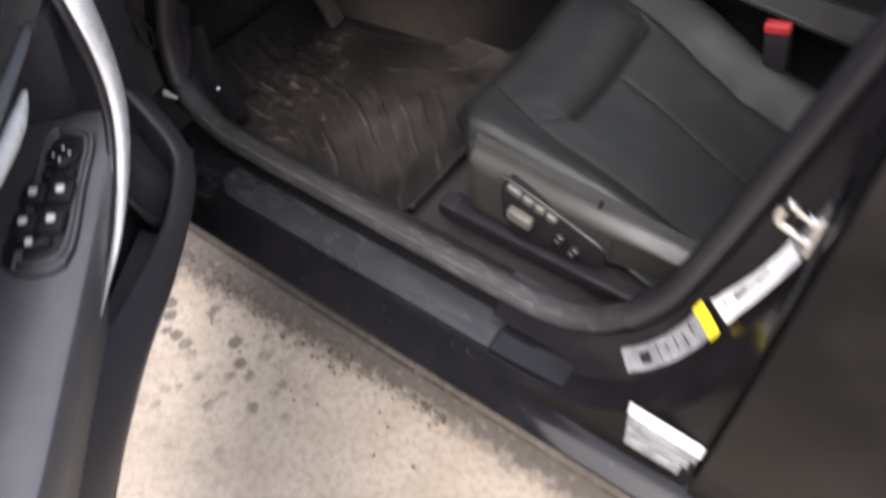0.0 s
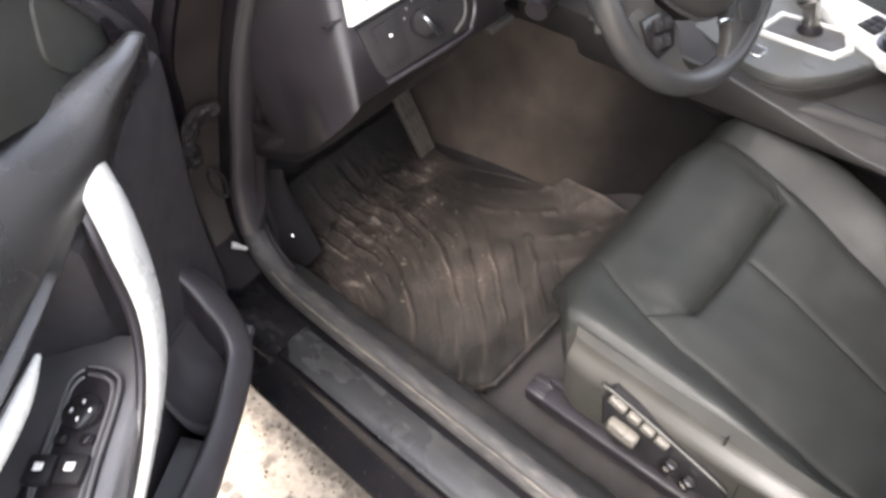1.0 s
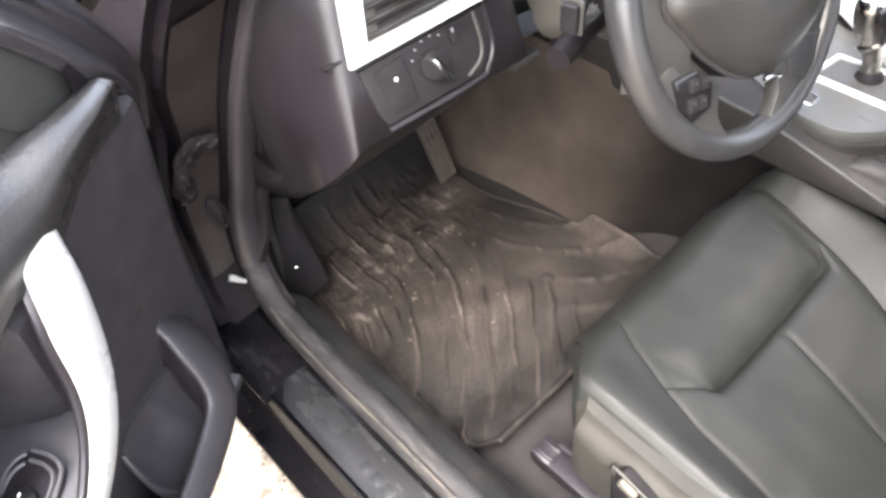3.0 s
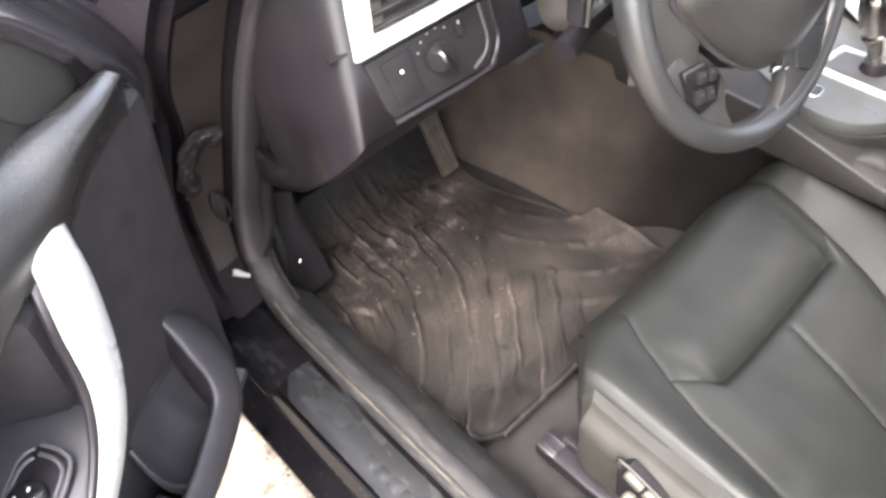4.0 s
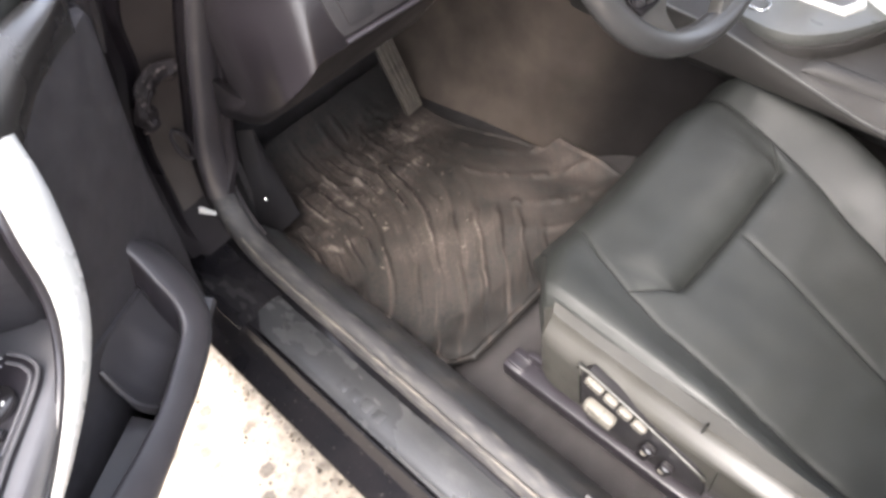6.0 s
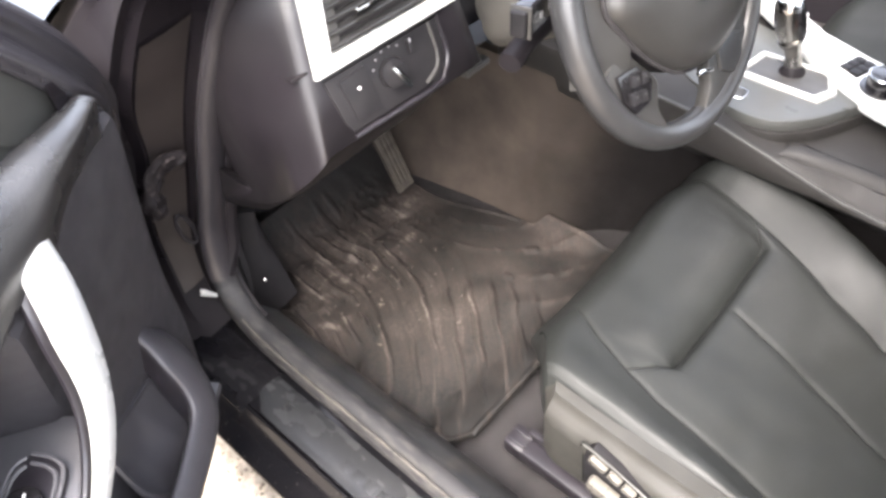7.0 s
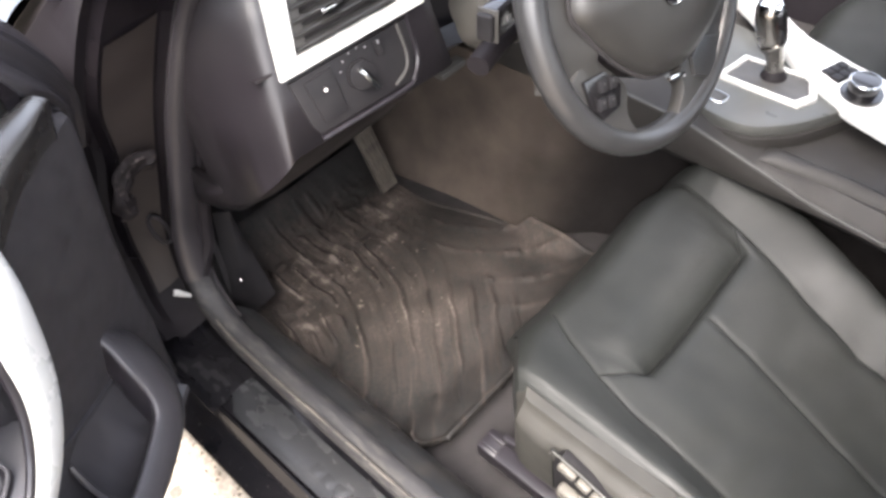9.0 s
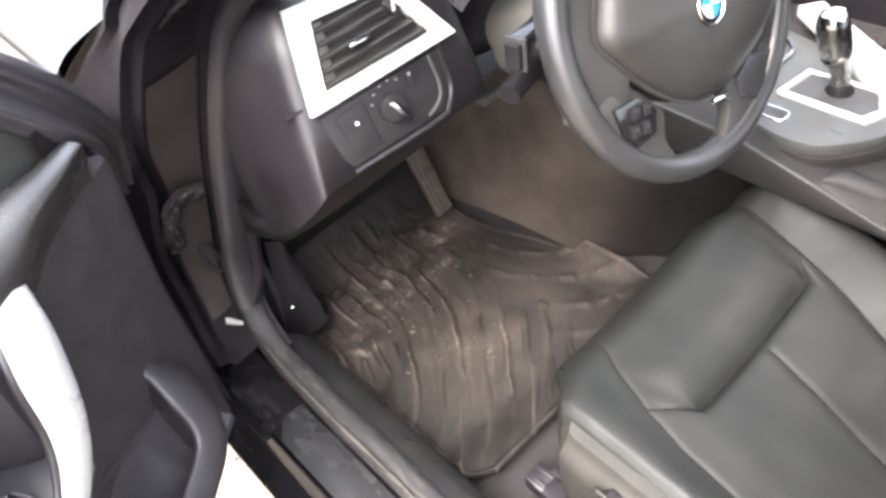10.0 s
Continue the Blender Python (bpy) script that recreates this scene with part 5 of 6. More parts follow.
console = thing("centre_console", (0.0, 0.0, 0.5), "black plastic centre console with silver trim", "centre console")


def edge_z(y):
    return float(np.interp(y, (-0.30, -0.06, 0.04, 0.15, 0.25, 0.55), (0.530, 0.548, 0.572, 0.598, 0.604, 0.615)))


def console_ring(y):
    w = 0.150 + 0.012 * smooth(-0.05, -0.3, y)
    e = edge_z(y)
    top = max(e + 0.004, 0.572 - 0.004 * smooth(0, -0.2, y))
    half = [(-w + 0.075, 0.46), (-w + 0.030, 0.510), (-w + 0.004, 0.530), (-w, 0.536), (-w, e - 0.008), (-w + 0.004, e), (-w + 0.022, top - 0.001), (-0.08, top + 0.002)]
    return [(x, y, z) for x, z in half] + [(-x, y, z) for x, z in reversed(half)]


part("console_body", loft([console_ring(y) for y in np.linspace(-0.75, 0.55, 40)]), M_CONS, console, "dark plastic console body", sharp=40)
part("console_edge", tube([Vector((-0.150 - 0.010 * smooth(-0.05, -0.3, y), y, edge_z(y))) for y in np.linspace(0.40, -0.5, 30)], 0.0030, 0.0026, n=8), M_GREYPL, console, "worn grey console edge strip")
pl = [(-0.075, 0.25), (-0.110, 0.175), (-0.126, 0.115), (-0.120, 0.068), (-0.095, 0.036), (-0.062, 0.010), (0.0, -0.022), (0.05, -0.03), (0.12, 0.25)]
gear_panel = part("gear_panel", slab([(p.x, p.y, 0.612) for p in curve([(x, y, 0) for x, y in pl], 4)], (0, 0, 1), 0.024, 0.008), M_CONSOLE, console, "grey satin gear panel")
part("panel_base", slab([(p.x - 0.004 * smooth(0.1, -0.1, p.x), p.y - 0.004, 0.594) for p in curve([(x, y, 0) for x, y in pl], 4)], (0, 0, 1), 0.03, 0.006), M_CONS, console, "dark base of the gear panel")
edge = [(0.140, 0.236), (0.086, 0.152), (0.038, 0.082), (0.0, 0.022), (-0.024, -0.025), (-0.042, -0.105), (0.062, -0.120), (0.072, -0.05), (0.083, 0.012), (0.104, 0.09), (0.172, 0.212)]
part("trim_strip", slab([(x, y, 0.6185 + 0.064 * (y + 0.105)) for x, y in edge], (0, 0, 1), 0.02, 0.003), M_SILVER, console, "bright silver trim strip")
part("gear_surround", loft([[(x0 * k + cx, y0 * k + cy, z) for x0, y0 in ((-0.034, 0.070), (0.036, 0.060), (0.040, -0.05), (-0.006, -0.072), (-0.036, -0.058))] for k, z, cx, cy in ((1.0, 0.612, -0.012, 0.093), (1.0, 0.618, -0.012, 0.093), (0.96, 0.620, -0.012, 0.093), (0.87, 0.620, -0.012, 0.094), (0.85, 0.614, -0.012, 0.094))], caps=False), M_SILVER, console, "silver gear surround")
part("gear_plate", slab([(-0.012 + x * 0.87, 0.094 + y * 0.87, 0.6155) for x, y in ((-0.034, 0.070), (0.036, 0.060), (0.040, -0.05), (-0.006, -0.072), (-0.036, -0.058))], (0, 0, 1), 0.004, 0), M_GREYPL, console)
part("panel_button", box((-0.088, 0.148, 0.613), (0.020, 0.042, 0.005), 0.004, turn=Matrix.Rotation(radians(-6), 3, "Z")), M_GREYPL, console, "small grey push button")
part("button_frame", tube([Vector((-0.088 + 0.0125 * math.copysign(abs(math.cos(q)) ** 0.4, math.cos(q)), 0.148 + 0.024 * math.copysign(abs(math.sin(q)) ** 0.4, math.sin(q)), 0.6135)) for q in (2 * math.pi * k / 24 for k in range(24))], 0.0014, n=6, closed=True), M_CHROME, console)
part("storage_rim", tube(curve([(-0.02, 0.203, 0.617), (0.045, 0.194, 0.617), (0.068, 0.204, 0.618), (0.095, 0.250, 0.622)], 5), 0.003, n=6), M_CHROME, console)
part("storage_well", slab([(-0.04, 0.212, 0.6155), (0.045, 0.200, 0.6155), (0.085, 0.250, 0.6155), (-0.02, 0.25, 0.6155)], (0, 0, 1), 0.01, 0.001), M_GLOSS, console)
part("console_lid", sheet(lambda u, v: (-0.13 + 0.26 * u, -0.72 + 0.46 * v, 0.590 + 0.03 * smooth(0.95, 0.6, v) + 0.008 * math.sin(math.pi * u)), 12, 14, thick=(0, 0, -0.03)), M_PLASTIC, console, "padded black console lid")

part("knee_pad", loft([[(-0.140 + 0.010 * k + 0.035 * (0.5 - 0.5 * math.cos(math.pi * j / 8)), y, edge_z(y) + 0.004 + (0.014 + 0.020 * smooth(0.03, -0.10, y)) * math.sin(math.pi * j / 8) * k) for j in range(9)] for y, k in ((0.040, 0.1), (0.034, 0.5), (0.020, 0.85), (-0.02, 1.0), (-0.08, 1.0), (-0.20, 1.0), (-0.36, 1.0))]), M_CONS, console, "padded dark console shoulder")
M_GRIP = mat("dull_chrome", (0.34, 0.33, 0.31), (0.28, 0.27, 0.255), rough=0.24, rvar=0.05, metal=1.0, scale=40)
lever = thing("gear_lever", (0.008, 0.094, 0.62), "chrome and gloss black gear selector lever", "gear lever")
stem = curve([(0.002, 0.097, 0.612), (0.003, 0.099, 0.635), (0.001, 0.104, 0.655), (-0.002, 0.110, 0.670)], 5)
part("stem", tube(stem, [0.014, 0.0138, 0.0135, 0.013, 0.0127, 0.0125, 0.0125, 0.0125, 0.013, 0.0137, 0.0145, 0.0155, 0.0165, 0.018, 0.0195, 0.020][: len(stem)], n=16, up=(0, 1, 0)), M_GRIP, lever, "dull chrome stem")
part("gaiter", tube([Vector((0.002, 0.096, 0.612)), Vector((0.002, 0.097, 0.619)), Vector((0.003, 0.098, 0.624))], [0.020, 0.0185, 0.0145], n=16, up=(0, 1, 0)), M_UNDER, lever, "small black collar")
knob_line = curve([(-0.001, 0.109, 0.668), (-0.003, 0.114, 0.684), (-0.006, 0.119, 0.704), (-0.008, 0.123, 0.722), (-0.009, 0.125, 0.730)], 4)
KR = [(0.0165 + 0.003 * math.sin(math.pi * k / 16) - 0.006 * smooth(12, 16, k), 0.0185 + 0.004 * math.sin(math.pi * k / 16) - 0.008 * smooth(12, 16, k)) for k in range(17)]
part("knob", tube(knob_line, [r[0] for r in KR], [r[1] for r in KR], n=18, up=(0, 1, 0)), M_GRIP, lever, "dull chrome selector grip")
part("inset", loft([[knob_line[k] + Vector((KR[k][0] * g * math.cos(q), KR[k][1] * g * math.sin(q), 0)) for g, qs in ((1.05, np.linspace(-2.25, -0.2, 9)), (0.85, np.linspace(-0.2, -2.25, 9))) for q in qs] for k in range(2, 14)]), M_GLOSS, lever, "gloss black inset of the grip")
part("knob_cap", tube([Vector((-0.0072, 0.1215, 0.716)), Vector((-0.0085, 0.124, 0.727)), Vector((-0.0095, 0.126, 0.735)), Vector((-0.010, 0.127, 0.739))], [0.0190, 0.0184, 0.014, 0.006], [0.0215, 0.0205, 0.016, 0.007], n=18, up=(0, 1, 0)), M_CHROME, lever, "silver cap")
for k in range(3):
    part("grip_mark", box((0.0035 + 0.001 * k, 0.0985 - 0.003 * k, 0.708 - 0.012 * k), (0.006, 0.0012, 0.004), 0, turn=Matrix.Rotation(radians(25), 3, "Z")), M_WHITE, lever)
dial = thing("control_dial", (0.019, -0.024, 0.62), "black rotary control dial with chrome rim", "dial")
part("base", disc((0.019, -0.024, 0.628), (0, 0, 1), 0.029, 0.008, n=32), M_GLOSS, dial)
part("knob", disc((0.019, -0.024, 0.650), (0, 0, 1), 0.021, 0.025, n=32, bevel=0.004), M_GLOSS, dial)
part("rim", tube([Vector((0.019 + 0.0205 * math.cos(q), -0.024 + 0.0205 * math.sin(q), 0.647)) for q in (2 * math.pi * k / 28 for k in range(28))], 0.0018, n=6, closed=True), M_CHROME, dial)
keys = thing("key_block", (0.048, 0.020, 0.62), "black key block set in the silver trim", "buttons")
KT = Matrix.Rotation(radians(-18), 3, "Z")
part("base", box((0.048, 0.020, 0.6225), (0.046, 0.036, 0.010), 0.003, turn=KT), M_SWITCH, keys)
for i in range(3):
    for j in range(2):
        part("key", box(Vector((0.048, 0.020, 0.6285)) + KT @ Vector((0.0145 * (i - 1), 0.0165 * (j - 0.5), 0)), (0.0132, 0.0150, 0.005), 0.0015, turn=KT), M_SWITCH, keys)


# ---- open driver's door ----
HINGE, OPEN = Vector((-0.84, 0.60, 0.0)), radians(50)
DD, DV = Vector((-math.sin(OPEN), -math.cos(OPEN), 0)), Vector((math.cos(OPEN), -math.sin(OPEN), 0))
DOORT = Matrix((DD, DV, Vector((0, 0, 1)))).transposed()


def op(u, v, z):
    """A place in the door: along it from the hinge, inwards from its middle, height."""
    return HINGE + DD * u + DV * v + Vector((0, 0, z))


def panel_v(z):
    return 0.045 + 0.02 * smooth(0.40, 0.60, z) + 0.062 * smooth(0.55, 1.0, z)


def panel_front(z):
    return 0.055 + 0.018 * smooth(0.50, 0.85, z) + 0.055 * smooth(0.885, 0.95, z) ** 1.6


M_PAD = mat("grey_pad", (0.022, 0.0215, 0.022), (0.018, 0.0176, 0.018), ior=1.62, rough=0.29, scale=25, bump=0.3, bscale=800)
M_SAIL = mat("sail_plastic", (0.030, 0.0305, 0.0280), (0.025, 0.0255, 0.0235), rough=0.5, ior=1.35, scale=25, bump=0.3, bscale=800)
M_RIM = mat("pocket_plastic", (0.042, 0.040, 0.044), (0.036, 0.034, 0.038), rough=0.36, rvar=0.05, scale=30, bump=0.2, bscale=900)
M_BOWL = mat("moulded_pocket_plastic", (0.038, 0.036, 0.039), (0.032, 0.0302, 0.033), rough=0.34, rvar=0.05, scale=30, bump=0.2, bscale=900)
door = thing("open_door", HINGE + Vector((-0.3, -0.25, 0.4)), "open black car door with silver pull handle and window switches", "car door")
CREASE = [(0.131, 0.130, 0.946), (0.150, 0.135, 0.950), (0.185, 0.139, 0.950), (0.22, 0.137, 0.946), (0.28, 0.127, 0.924), (0.36, 0.119, 0.910), (0.43, 0.114, 0.902), (0.60, 0.112, 0.90), (0.80, 0.112, 0.90), (1.05, 0.112, 0.90)]
low = curve(CREASE, 5)


def crease_z(u):
    return min(low, key=lambda q: abs(q.x - u)).z if u > 0.131 else 0.946


def lining(u, v):
    z = 0.41 + 0.53 * v
    w = panel_front(z) + 0.95 * u
    z = 0.41 + (crease_z(w) - 0.415) * v
    w = panel_front(z) + 0.95 * u
    deep = 0.070 * smooth(0.335, 0.375, w) * smooth(0.69, 0.75, z) * smooth(0.920, 0.885, z)
    under_pad = 0.007 * smooth(0.039, 0.028, crease_z(w) - z)
    return op(w, panel_v(z) - 0.02 * smooth(0.03, 0.0, u) - deep - under_pad, z)


part("inner_panel", sheet(lining, 130, 64, thick=-DV * 0.02), M_PANEL, door, "black textured door lining")
part("outer_skin", sheet(lambda u, v: op(-0.005 + 1.07 * u, -0.075 - 0.02 * bell(v - 0.4, 0.4), 0.30 + 0.67 * v), 16, 16, thick=DV * 0.01), M_PAINT, door, "black painted outer door skin")
bm = sheet(lambda u, v: op(0.0 + (panel_front(0.37 + 0.61 * v) + 0.012) * u ** 1.3, -0.072 + (panel_v(0.37 + 0.61 * v) + 0.062) * u, 0.37 + 0.61 * v), 10, 24, thick=DD * 0.02)
part("door_edge", bm, M_JAMB, door, "dusty black painted door edge")
part("door_bottom", box(op(0.53, -0.032, 0.365), (1.05, 0.075, 0.05), 0.02, turn=DOORT), M_PAINT, door)
part("edge_seal", tube(curve([op(0.030, 0.0, 0.36), op(0.040, 0.015, 0.50), op(0.052, 0.030, 0.66), op(0.055, 0.055, 0.80), op(0.058, 0.070, 0.88)], 6), 0.007, n=10), M_DARK, door)

rows = []
for q in low:
    k, m = smooth(0.20, 0.46, q.x), smooth(0.131, 0.26, q.x)
    top = q.z + 0.006 + 0.018 * m + 0.11 * k
    top = min(top, 1.032)
    h = top - q.z
    back = 0.010 + 0.014 * m + 0.056 * k
    d = 0.4 + 0.6 * smooth(0.33, 0.27, q.x)
    ring = [op(q.x, q.y - 0.035, q.z - 0.045 * d), op(q.x, panel_v(q.z - 0.040 * d) + 0.0015, q.z - 0.040 * d), op(q.x, panel_v(q.z - 0.026 * d) + 0.003, q.z - 0.026 * d),
            op(q.x, q.y - 0.0005, q.z - 0.012 * d), op(q.x, q.y + 0.002, q.z + 0.001 * m)]
    for w in (0.12, 0.25, 0.4, 0.55, 0.7, 0.85, 1.0):
        ring.append(op(q.x, q.y + 0.003 * (1 - w) - back * w ** 2.5, q.z + h * w ** 0.88))
    rows.append(ring + [op(q.x, q.y - back - 0.014 - 0.02 * k, top - 0.004 * (1 - k))])
part("upper_pad", loft(rows, ring_closed=False, caps=False), M_PAD, door, "grey padded door shoulder", sharp=60)
sail = [(0.122, 0.953), (0.134, 0.980), (0.154, 1.001), (0.198, 1.028), (0.216, 1.034), (0.229, 1.017), (0.237, 0.992), (0.218, 0.968), (0.190, 0.958), (0.152, 0.952)]
part("tweeter_cover", slab([op(p.x, 0.1075, p.z) for p in curve([(x, 0, z) for x, z in sail + sail[:1]], 4)[:-1]], DV, 0.012, 0.0012), M_SAIL, door, "grey triangular tweeter cover")
part("sail_panel", slab([op(u, 0.104, z) for u, z in ((0.125, 0.945), (0.135, 0.985), (0.19, 1.05), (0.28, 1.13), (0.34, 1.15), (0.36, 1.05), (0.34, 0.99), (0.25, 0.956), (0.18, 0.945))], DV, 0.02, 0.004), M_SAIL, door)
# window frame: an outer edge and two rounded ridges that run together at the foot
OUTER = [(-0.020, 0.020, 0.770), (-0.019, 0.034, 0.815), (-0.014, 0.045, 0.855), (0.000, 0.055, 0.900), (0.022, 0.058, 0.945), (0.048, 0.060, 0.982), (0.088, 0.060, 1.028), (0.124, 0.060, 1.072), (0.22, 0.058, 1.165), (0.40, 0.050, 1.28), (0.65, 0.04, 1.35), (1.0, 0.03, 1.34)]
RIDGE2 = [(-0.004, 0.036, 0.785), (0.002, 0.054, 0.830), (0.012, 0.070, 0.870), (0.032, 0.080, 0.905), (0.060, 0.084, 0.945), (0.086, 0.086, 0.978), (0.126, 0.086, 1.027), (0.168, 0.085, 1.070), (0.262, 0.080, 1.148), (0.43, 0.07, 1.25), (0.66, 0.06, 1.315), (1.0, 0.05, 1.30)]
RIDGE1 = [(0.030, 0.056, 0.800), (0.050, 0.078, 0.850), (0.070, 0.098, 0.895), (0.092, 0.106, 0.925), (0.117, 0.112, 0.950), (0.139, 0.113, 0.976), (0.164, 0.112, 1.008), (0.200, 0.110, 1.046), (0.295, 0.100, 1.120), (0.45, 0.088, 1.21), (0.67, 0.075, 1.275), (1.0, 0.065, 1.265)]
rows = []
for o, b, a in zip(curve(OUTER, 6), curve(RIDGE2, 6), curve(RIDGE1, 6)):
    n = Vector((0, 1, 0))
    m1, m2 = (o + b) / 2, (b + a) / 2
    inner = a + (a - b) * 0.30
    line = curve([o + Vector((-0.002, -0.035, 0)), o - n * 0.010, o + n * 0.004, m1 + n * 0.006, b.lerp(o, 0.18) + n * 0.0005, b + n * 0.006, b.lerp(a, 0.2) - n * 0.002, m2 - n * 0.007, a.lerp(b, 0.22) - n * 0.001, a + n * 0.004, inner - n * 0.008, inner - n * 0.022], 3)
    rows.append([op(*q) for q in line])
part("window_frame", loft(rows, ring_closed=False, caps=False), M_FRAME, door, "black window frame with two rounded ridges", sharp=70)

# pull handle: a silver blade that tapers downwards
h_out = curve([(0.258, 0.122, 0.914), (0.285, 0.140, 0.865), (0.327, 0.151, 0.800), (0.386, 0.155, 0.757), (0.483, 0.153, 0.728), (0.574, 0.140, 0.710)], 8)
h_in = curve([(0.305, 0.120, 0.914), (0.338, 0.142, 0.880), (0.364, 0.152, 0.822), (0.412, 0.156, 0.779), (0.490, 0.154, 0.742), (0.576, 0.140, 0.7135)], 8)
rings = []
for a, b in zip(h_out, h_in):
    A, B = op(*a), op(*b)
    w = (B - A)
    mid = (A + B) / 2
    out = Vector((0.2, -0.75, 0.62)).normalized()
    t = 0.010
    rings.append([mid + w * 0.5 * math.cos(q) + out * (t * math.sin(q)) for q in (2 * math.pi * k / 16 for k in range(16))])
part("pull_handle", loft(rings), M_SILVER, door, "silver curved pull handle", sharp=50)
part("handle_back", loft([[q - DV * 0.012 + Vector((0, 0, -0.006)) for q in r] for r in rings]), M_PLASTIC, door)
# armrest and switches
arm = []
for u, w, z in ((0.335, 0.020, 0.761), (0.36, 0.030, 0.771), (0.42, 0.038, 0.775), (0.56, 0.044, 0.775), (0.75, 0.046, 0.779), (1.0, 0.044, 0.781)):
    c = 0.110 + 0.010 * smooth(0.5, 0.8, u)
    d = 0.2 + 0.8 * smooth(0.34, 0.60, u)
    arm.append([op(u, 0.030, z - 0.002), op(u, c - w * 0.6, z), op(u, c + w * 0.8, z), op(u, c + w * 0.96, z - 0.005), op(u, c + w, z - 0.013), op(u, c + w * 0.92, z - 0.012 - 0.03 * d), op(u, c + w * 0.55, z - 0.015 - 0.08 * d), op(u, c + w * 0.1, z - 0.016 - 0.13 * d), op(u, 0.030, z - 0.018 - 0.14 * d)])
part("armrest", loft(arm), M_ARM, door, "black plastic armrest", sharp=40)


def on_arm(u, v, z):
    return op(u - 0.013, v - 0.009, z - 0.009)


sp = curve([(0.392, 0.104, 0), (0.397, 0.126, 0), (0.414, 0.140, 0), (0.48, 0.145, 0), (0.572, 0.148, 0), (0.568, 0.090, 0), (0.48, 0.090, 0), (0.41, 0.091, 0), (0.392, 0.104, 0)], 4)[:-1]
cluster = part("switch_block", slab([on_arm(p.x, p.y, 0.7905) for p in sp], (0, 0, 1), 0.008, 0.003), M_PLASTIC, door, "black window and mirror switch cluster")
for k in (0.96, 0.78):
    ridge = [on_arm(0.480 + (p.x - 0.480) * (0.5 + 0.5 * k), 0.117 + (p.y - 0.117) * k, 0.7912) for p in sp if p.y > 0.100 or p.x < 0.41]
    part("block_ridge", tube(ridge, 0.0018, n=6), M_ARM, cluster)
part("mirror_switch", disc(on_arm(0.440, 0.117, 0.797), (0, 0, 1), 0.0165, 0.008, n=28, bevel=0.003), M_GLOSS, cluster, "round mirror switch")
for q in range(4):
    part("switch_mark", disc(on_arm(0.440 + 0.008 * math.cos(q * math.pi / 2), 0.117 + 0.008 * math.sin(q * math.pi / 2), 0.7976), (0, 0, 1), 0.0021, 0.0008, n=8, bevel=0, squash=0.45), M_WHITE, cluster)
for sv in (-1, 1):
    part("small_switch", box(on_arm(0.464, 0.119 + sv * 0.011, 0.793), (0.009, 0.011, 0.006), 0.002, turn=DOORT), M_GLOSS, cluster)
    for row, u in enumerate((0.491, 0.527)):
        part("window_switch", box(on_arm(u, 0.116 + sv * 0.0128, 0.795), (0.025, 0.0235, 0.010), 0.004, turn=DOORT), M_SWITCH, cluster, "black window switch")
        part("switch_mark", box(on_arm(u - 0.001, 0.116 + sv * 0.0128, 0.8003), (0.0065, 0.0075, 0.001), 0.0004, turn=DOORT), M_WHITE, cluster)
part("lock_switch", box(on_arm(0.549, 0.115, 0.793), (0.012, 0.034, 0.007), 0.003, turn=DOORT), M_GLOSS, cluster)
part("switch_mark", box(on_arm(0.549, 0.113, 0.7968), (0.006, 0.006, 0.001), 0, turn=DOORT), M_WHITE, cluster)
rel = curve([(0.424, 0.110, 0.864), (0.46, 0.111, 0.861), (0.51, 0.110, 0.860), (0.57, 0.106, 0.856)], 6)
part("release_handle", tube([op(*q) for q in rel], [0.0025 + 0.006 * math.sin(math.pi * k / 18) for k in range(19)], [0.0025 + 0.007 * math.sin(math.pi * k / 18) for k in range(19)], n=12), M_SILVER, door, "silver inner release handle")

# map pocket: a wide rounded rim that rises to the rear
P_OUT = [(0.152, 0.056, 0.650), (0.132, 0.068, 0.606), (0.140, 0.088, 0.575), (0.160, 0.106, 0.540), (0.195, 0.118, 0.515), (0.26, 0.124, 0.514), (0.34, 0.128, 0.530), (0.44, 0.130, 0.548), (0.56, 0.130, 0.578), (0.70, 0.130, 0.590), (0.95, 0.130, 0.60)]
P_IN = [(0.186, 0.062, 0.688), (0.188, 0.082, 0.658), (0.200, 0.100, 0.628), (0.210, 0.114, 0.595), (0.226, 0.120, 0.576), (0.262, 0.122, 0.571), (0.325, 0.124, 0.574), (0.39, 0.124, 0.590), (0.47, 0.124, 0.622), (0.56, 0.124, 0.660), (0.66, 0.124, 0.735)]
band, wall, inside = [], [], []
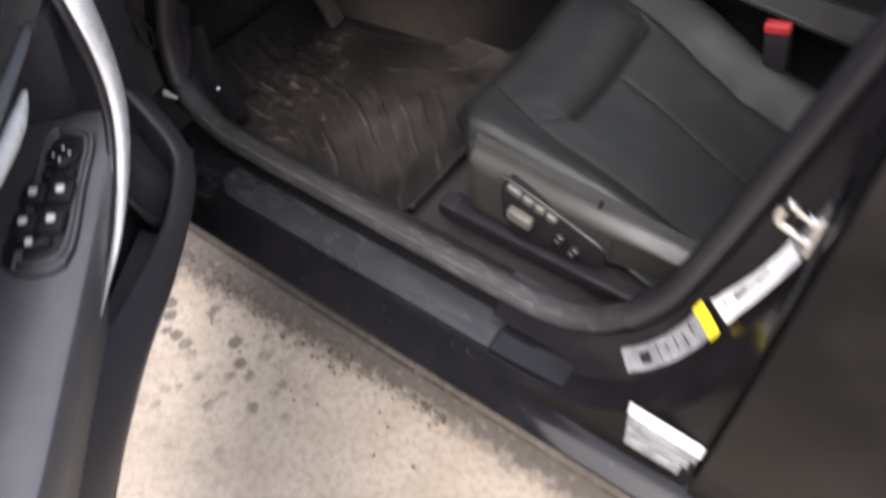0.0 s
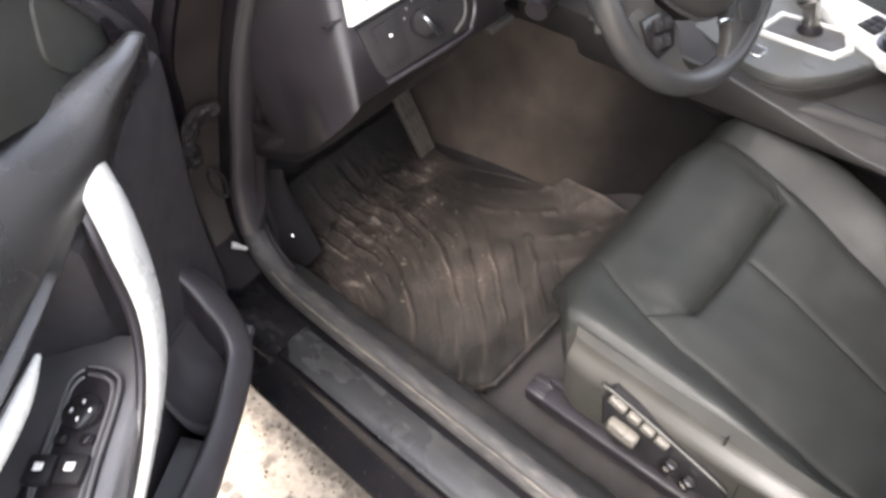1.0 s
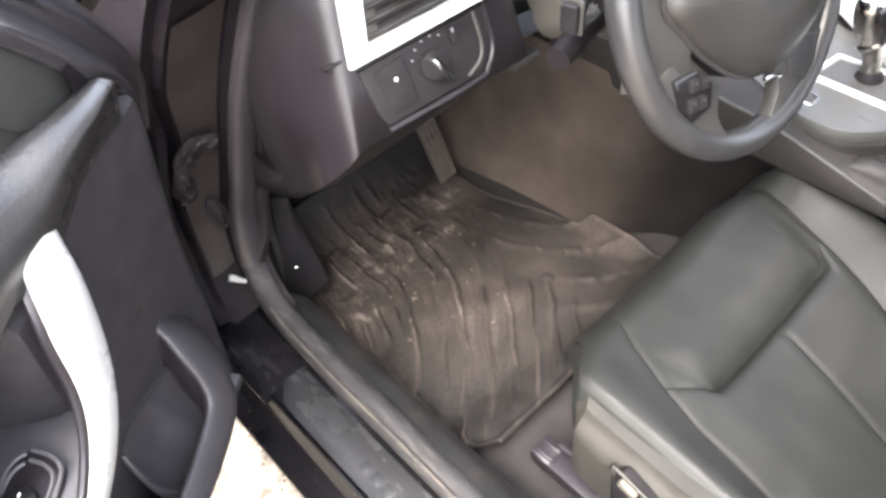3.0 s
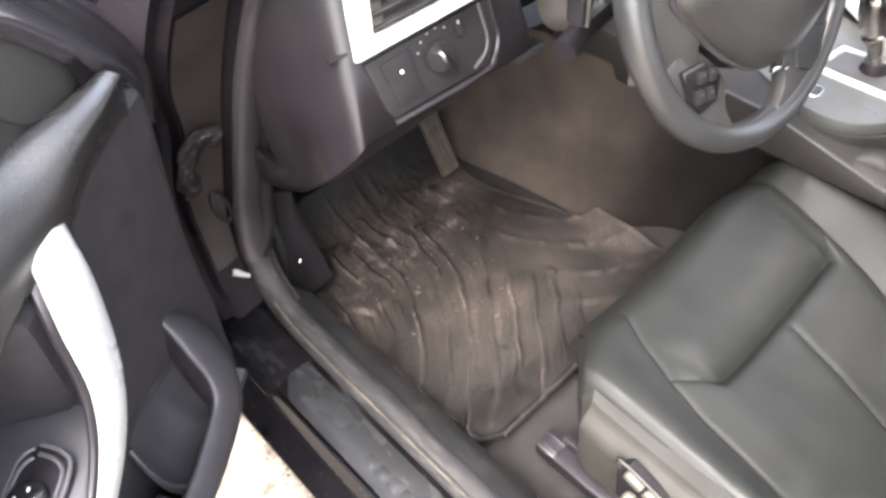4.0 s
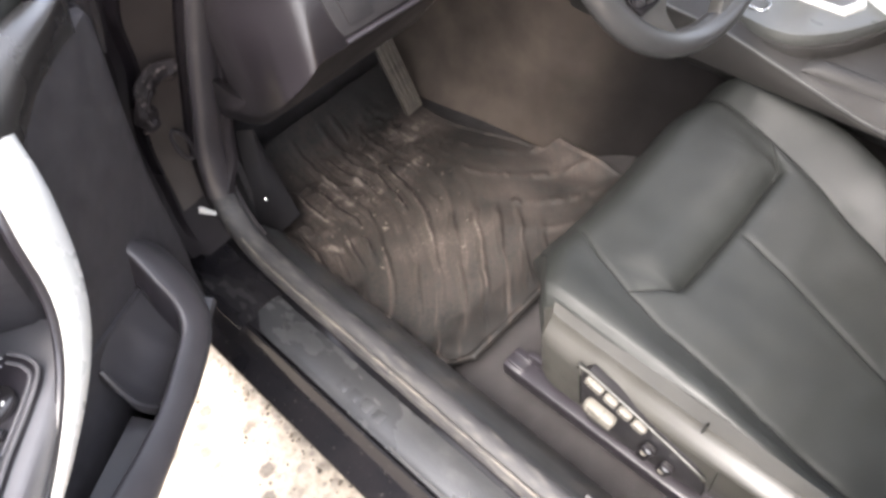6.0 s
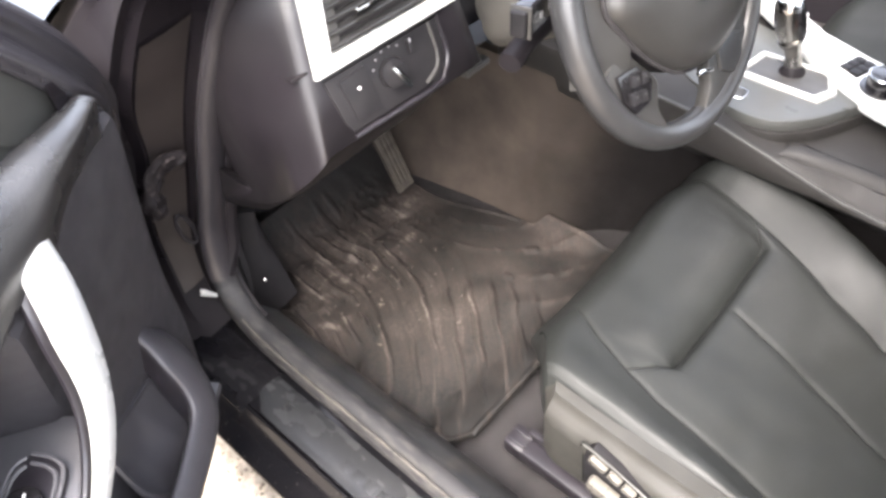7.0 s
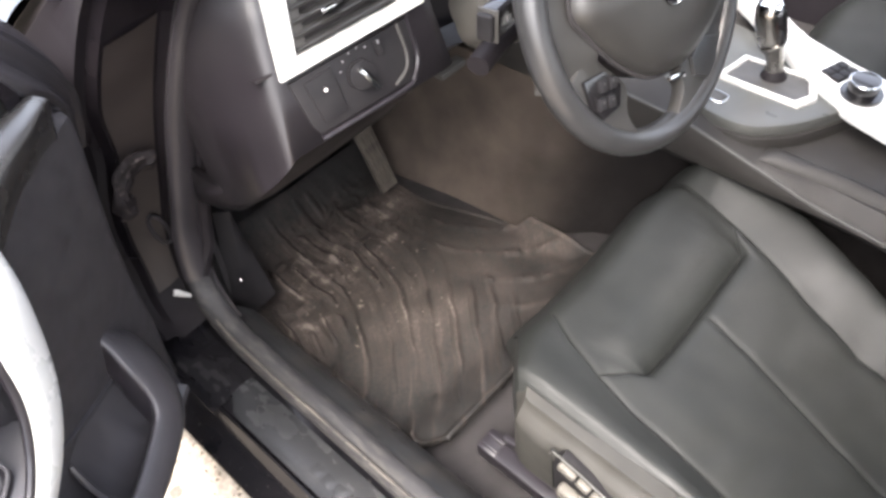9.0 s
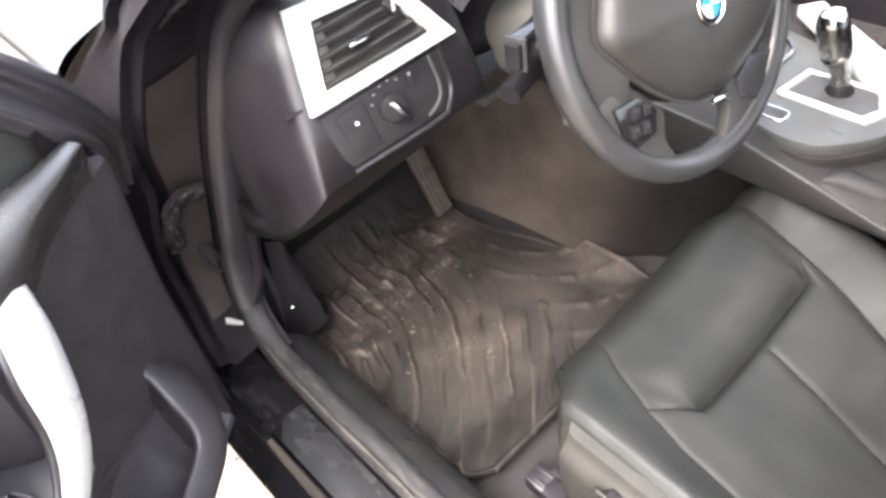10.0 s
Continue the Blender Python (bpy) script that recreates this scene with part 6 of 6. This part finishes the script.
for o, a in zip(curve(P_OUT, 6), curve(P_IN, 6)):
    o, a = Vector(o), Vector(a)
    n = Vector((0, 1, 0))
    line = curve([a + Vector((0, -0.012, -0.012)), a - n * 0.003, a.lerp(o, 0.18) + n * 0.006, a.lerp(o, 0.5) + n * 0.011, a.lerp(o, 0.82) + n * 0.008, o - n * 0.001, o + Vector((0, -0.012, -0.014))], 3)
    band.append([op(*q) for q in line])
    wall.append([op(o.x, o.y - 0.004, o.z), op(o.x, o.y - 0.026, o.z - 0.03), op(o.x, o.y - 0.066, o.z - 0.09), op(o.x, 0.03, min(0.41, o.z - 0.1)), op(o.x, 0.012, 0.385)])
    inside.append([op(a.x, a.y - 0.004, a.z - 0.002), op(a.x + 0.01, a.y - 0.014, a.z - 0.035), op(a.x + 0.01, max(0.066, a.y - 0.030), a.z - 0.10)])
part("pocket_rim", loft(band, ring_closed=False, caps=False), M_RIM, door, "smooth black pocket rim", sharp=70)
part("pocket_wall", loft(wall, ring_closed=False, caps=False), M_PLASTIC, door)
part("pocket_lining", loft(inside, ring_closed=False, caps=False), M_PLASTIC, door)


def holder(u, v):
    # a recess with a crease across it and a rounded lip at its rear end
    a = Vector((0.168 + 0.146 * u, 0.064, 0.594 + 0.075 * u - 0.048 * u ** 4)).lerp(Vector((0.150 + 0.158 * u, 0.106, 0.518 + 0.012 * u)), v)
    a.x += 0.014 * math.sin(math.pi * v) * u
    sag = -0.006 * math.sin(math.pi * u) + 0.008 * bell(u - 0.52, 0.09) - 0.016 * smooth(0.52, 0.74, u) * smooth(0.97, 0.84, u) + 0.005 * bell(u - 0.97, 0.03)
    return op(a.x, a.y + 0.006, a.z + sag * smooth(-0.05, 0.2, v) - 0.012 * math.sin(math.pi * v))


part("bottle_holder", sheet(holder, 40, 20, thick=(0, 0, -0.010)), M_BOWL, door, "smooth black bottle holder in the pocket")
part("holder_lip", tube([Vector(holder(0.98, v / 12)) for v in range(13)], 0.0035, n=10), M_BOWL, door)
part("pocket_shelf", sheet(lambda u, v: op(0.326 + 0.20 * u, 0.074 + 0.030 * v, 0.546 + 0.050 * u - 0.016 * v * (1 + 0.6 * u)), 12, 4, thick=(0, 0, -0.004)), M_BOWL, door, "smooth black shelf in the pocket")
part("lining_crease", tube(curve([op(0.160, panel_v(0.595), 0.595), op(0.244, panel_v(0.625) + 0.001, 0.625), op(0.330, panel_v(0.658), 0.660), op(0.42, panel_v(0.69), 0.69)], 6), 0.0035, n=8), M_PANEL, door)
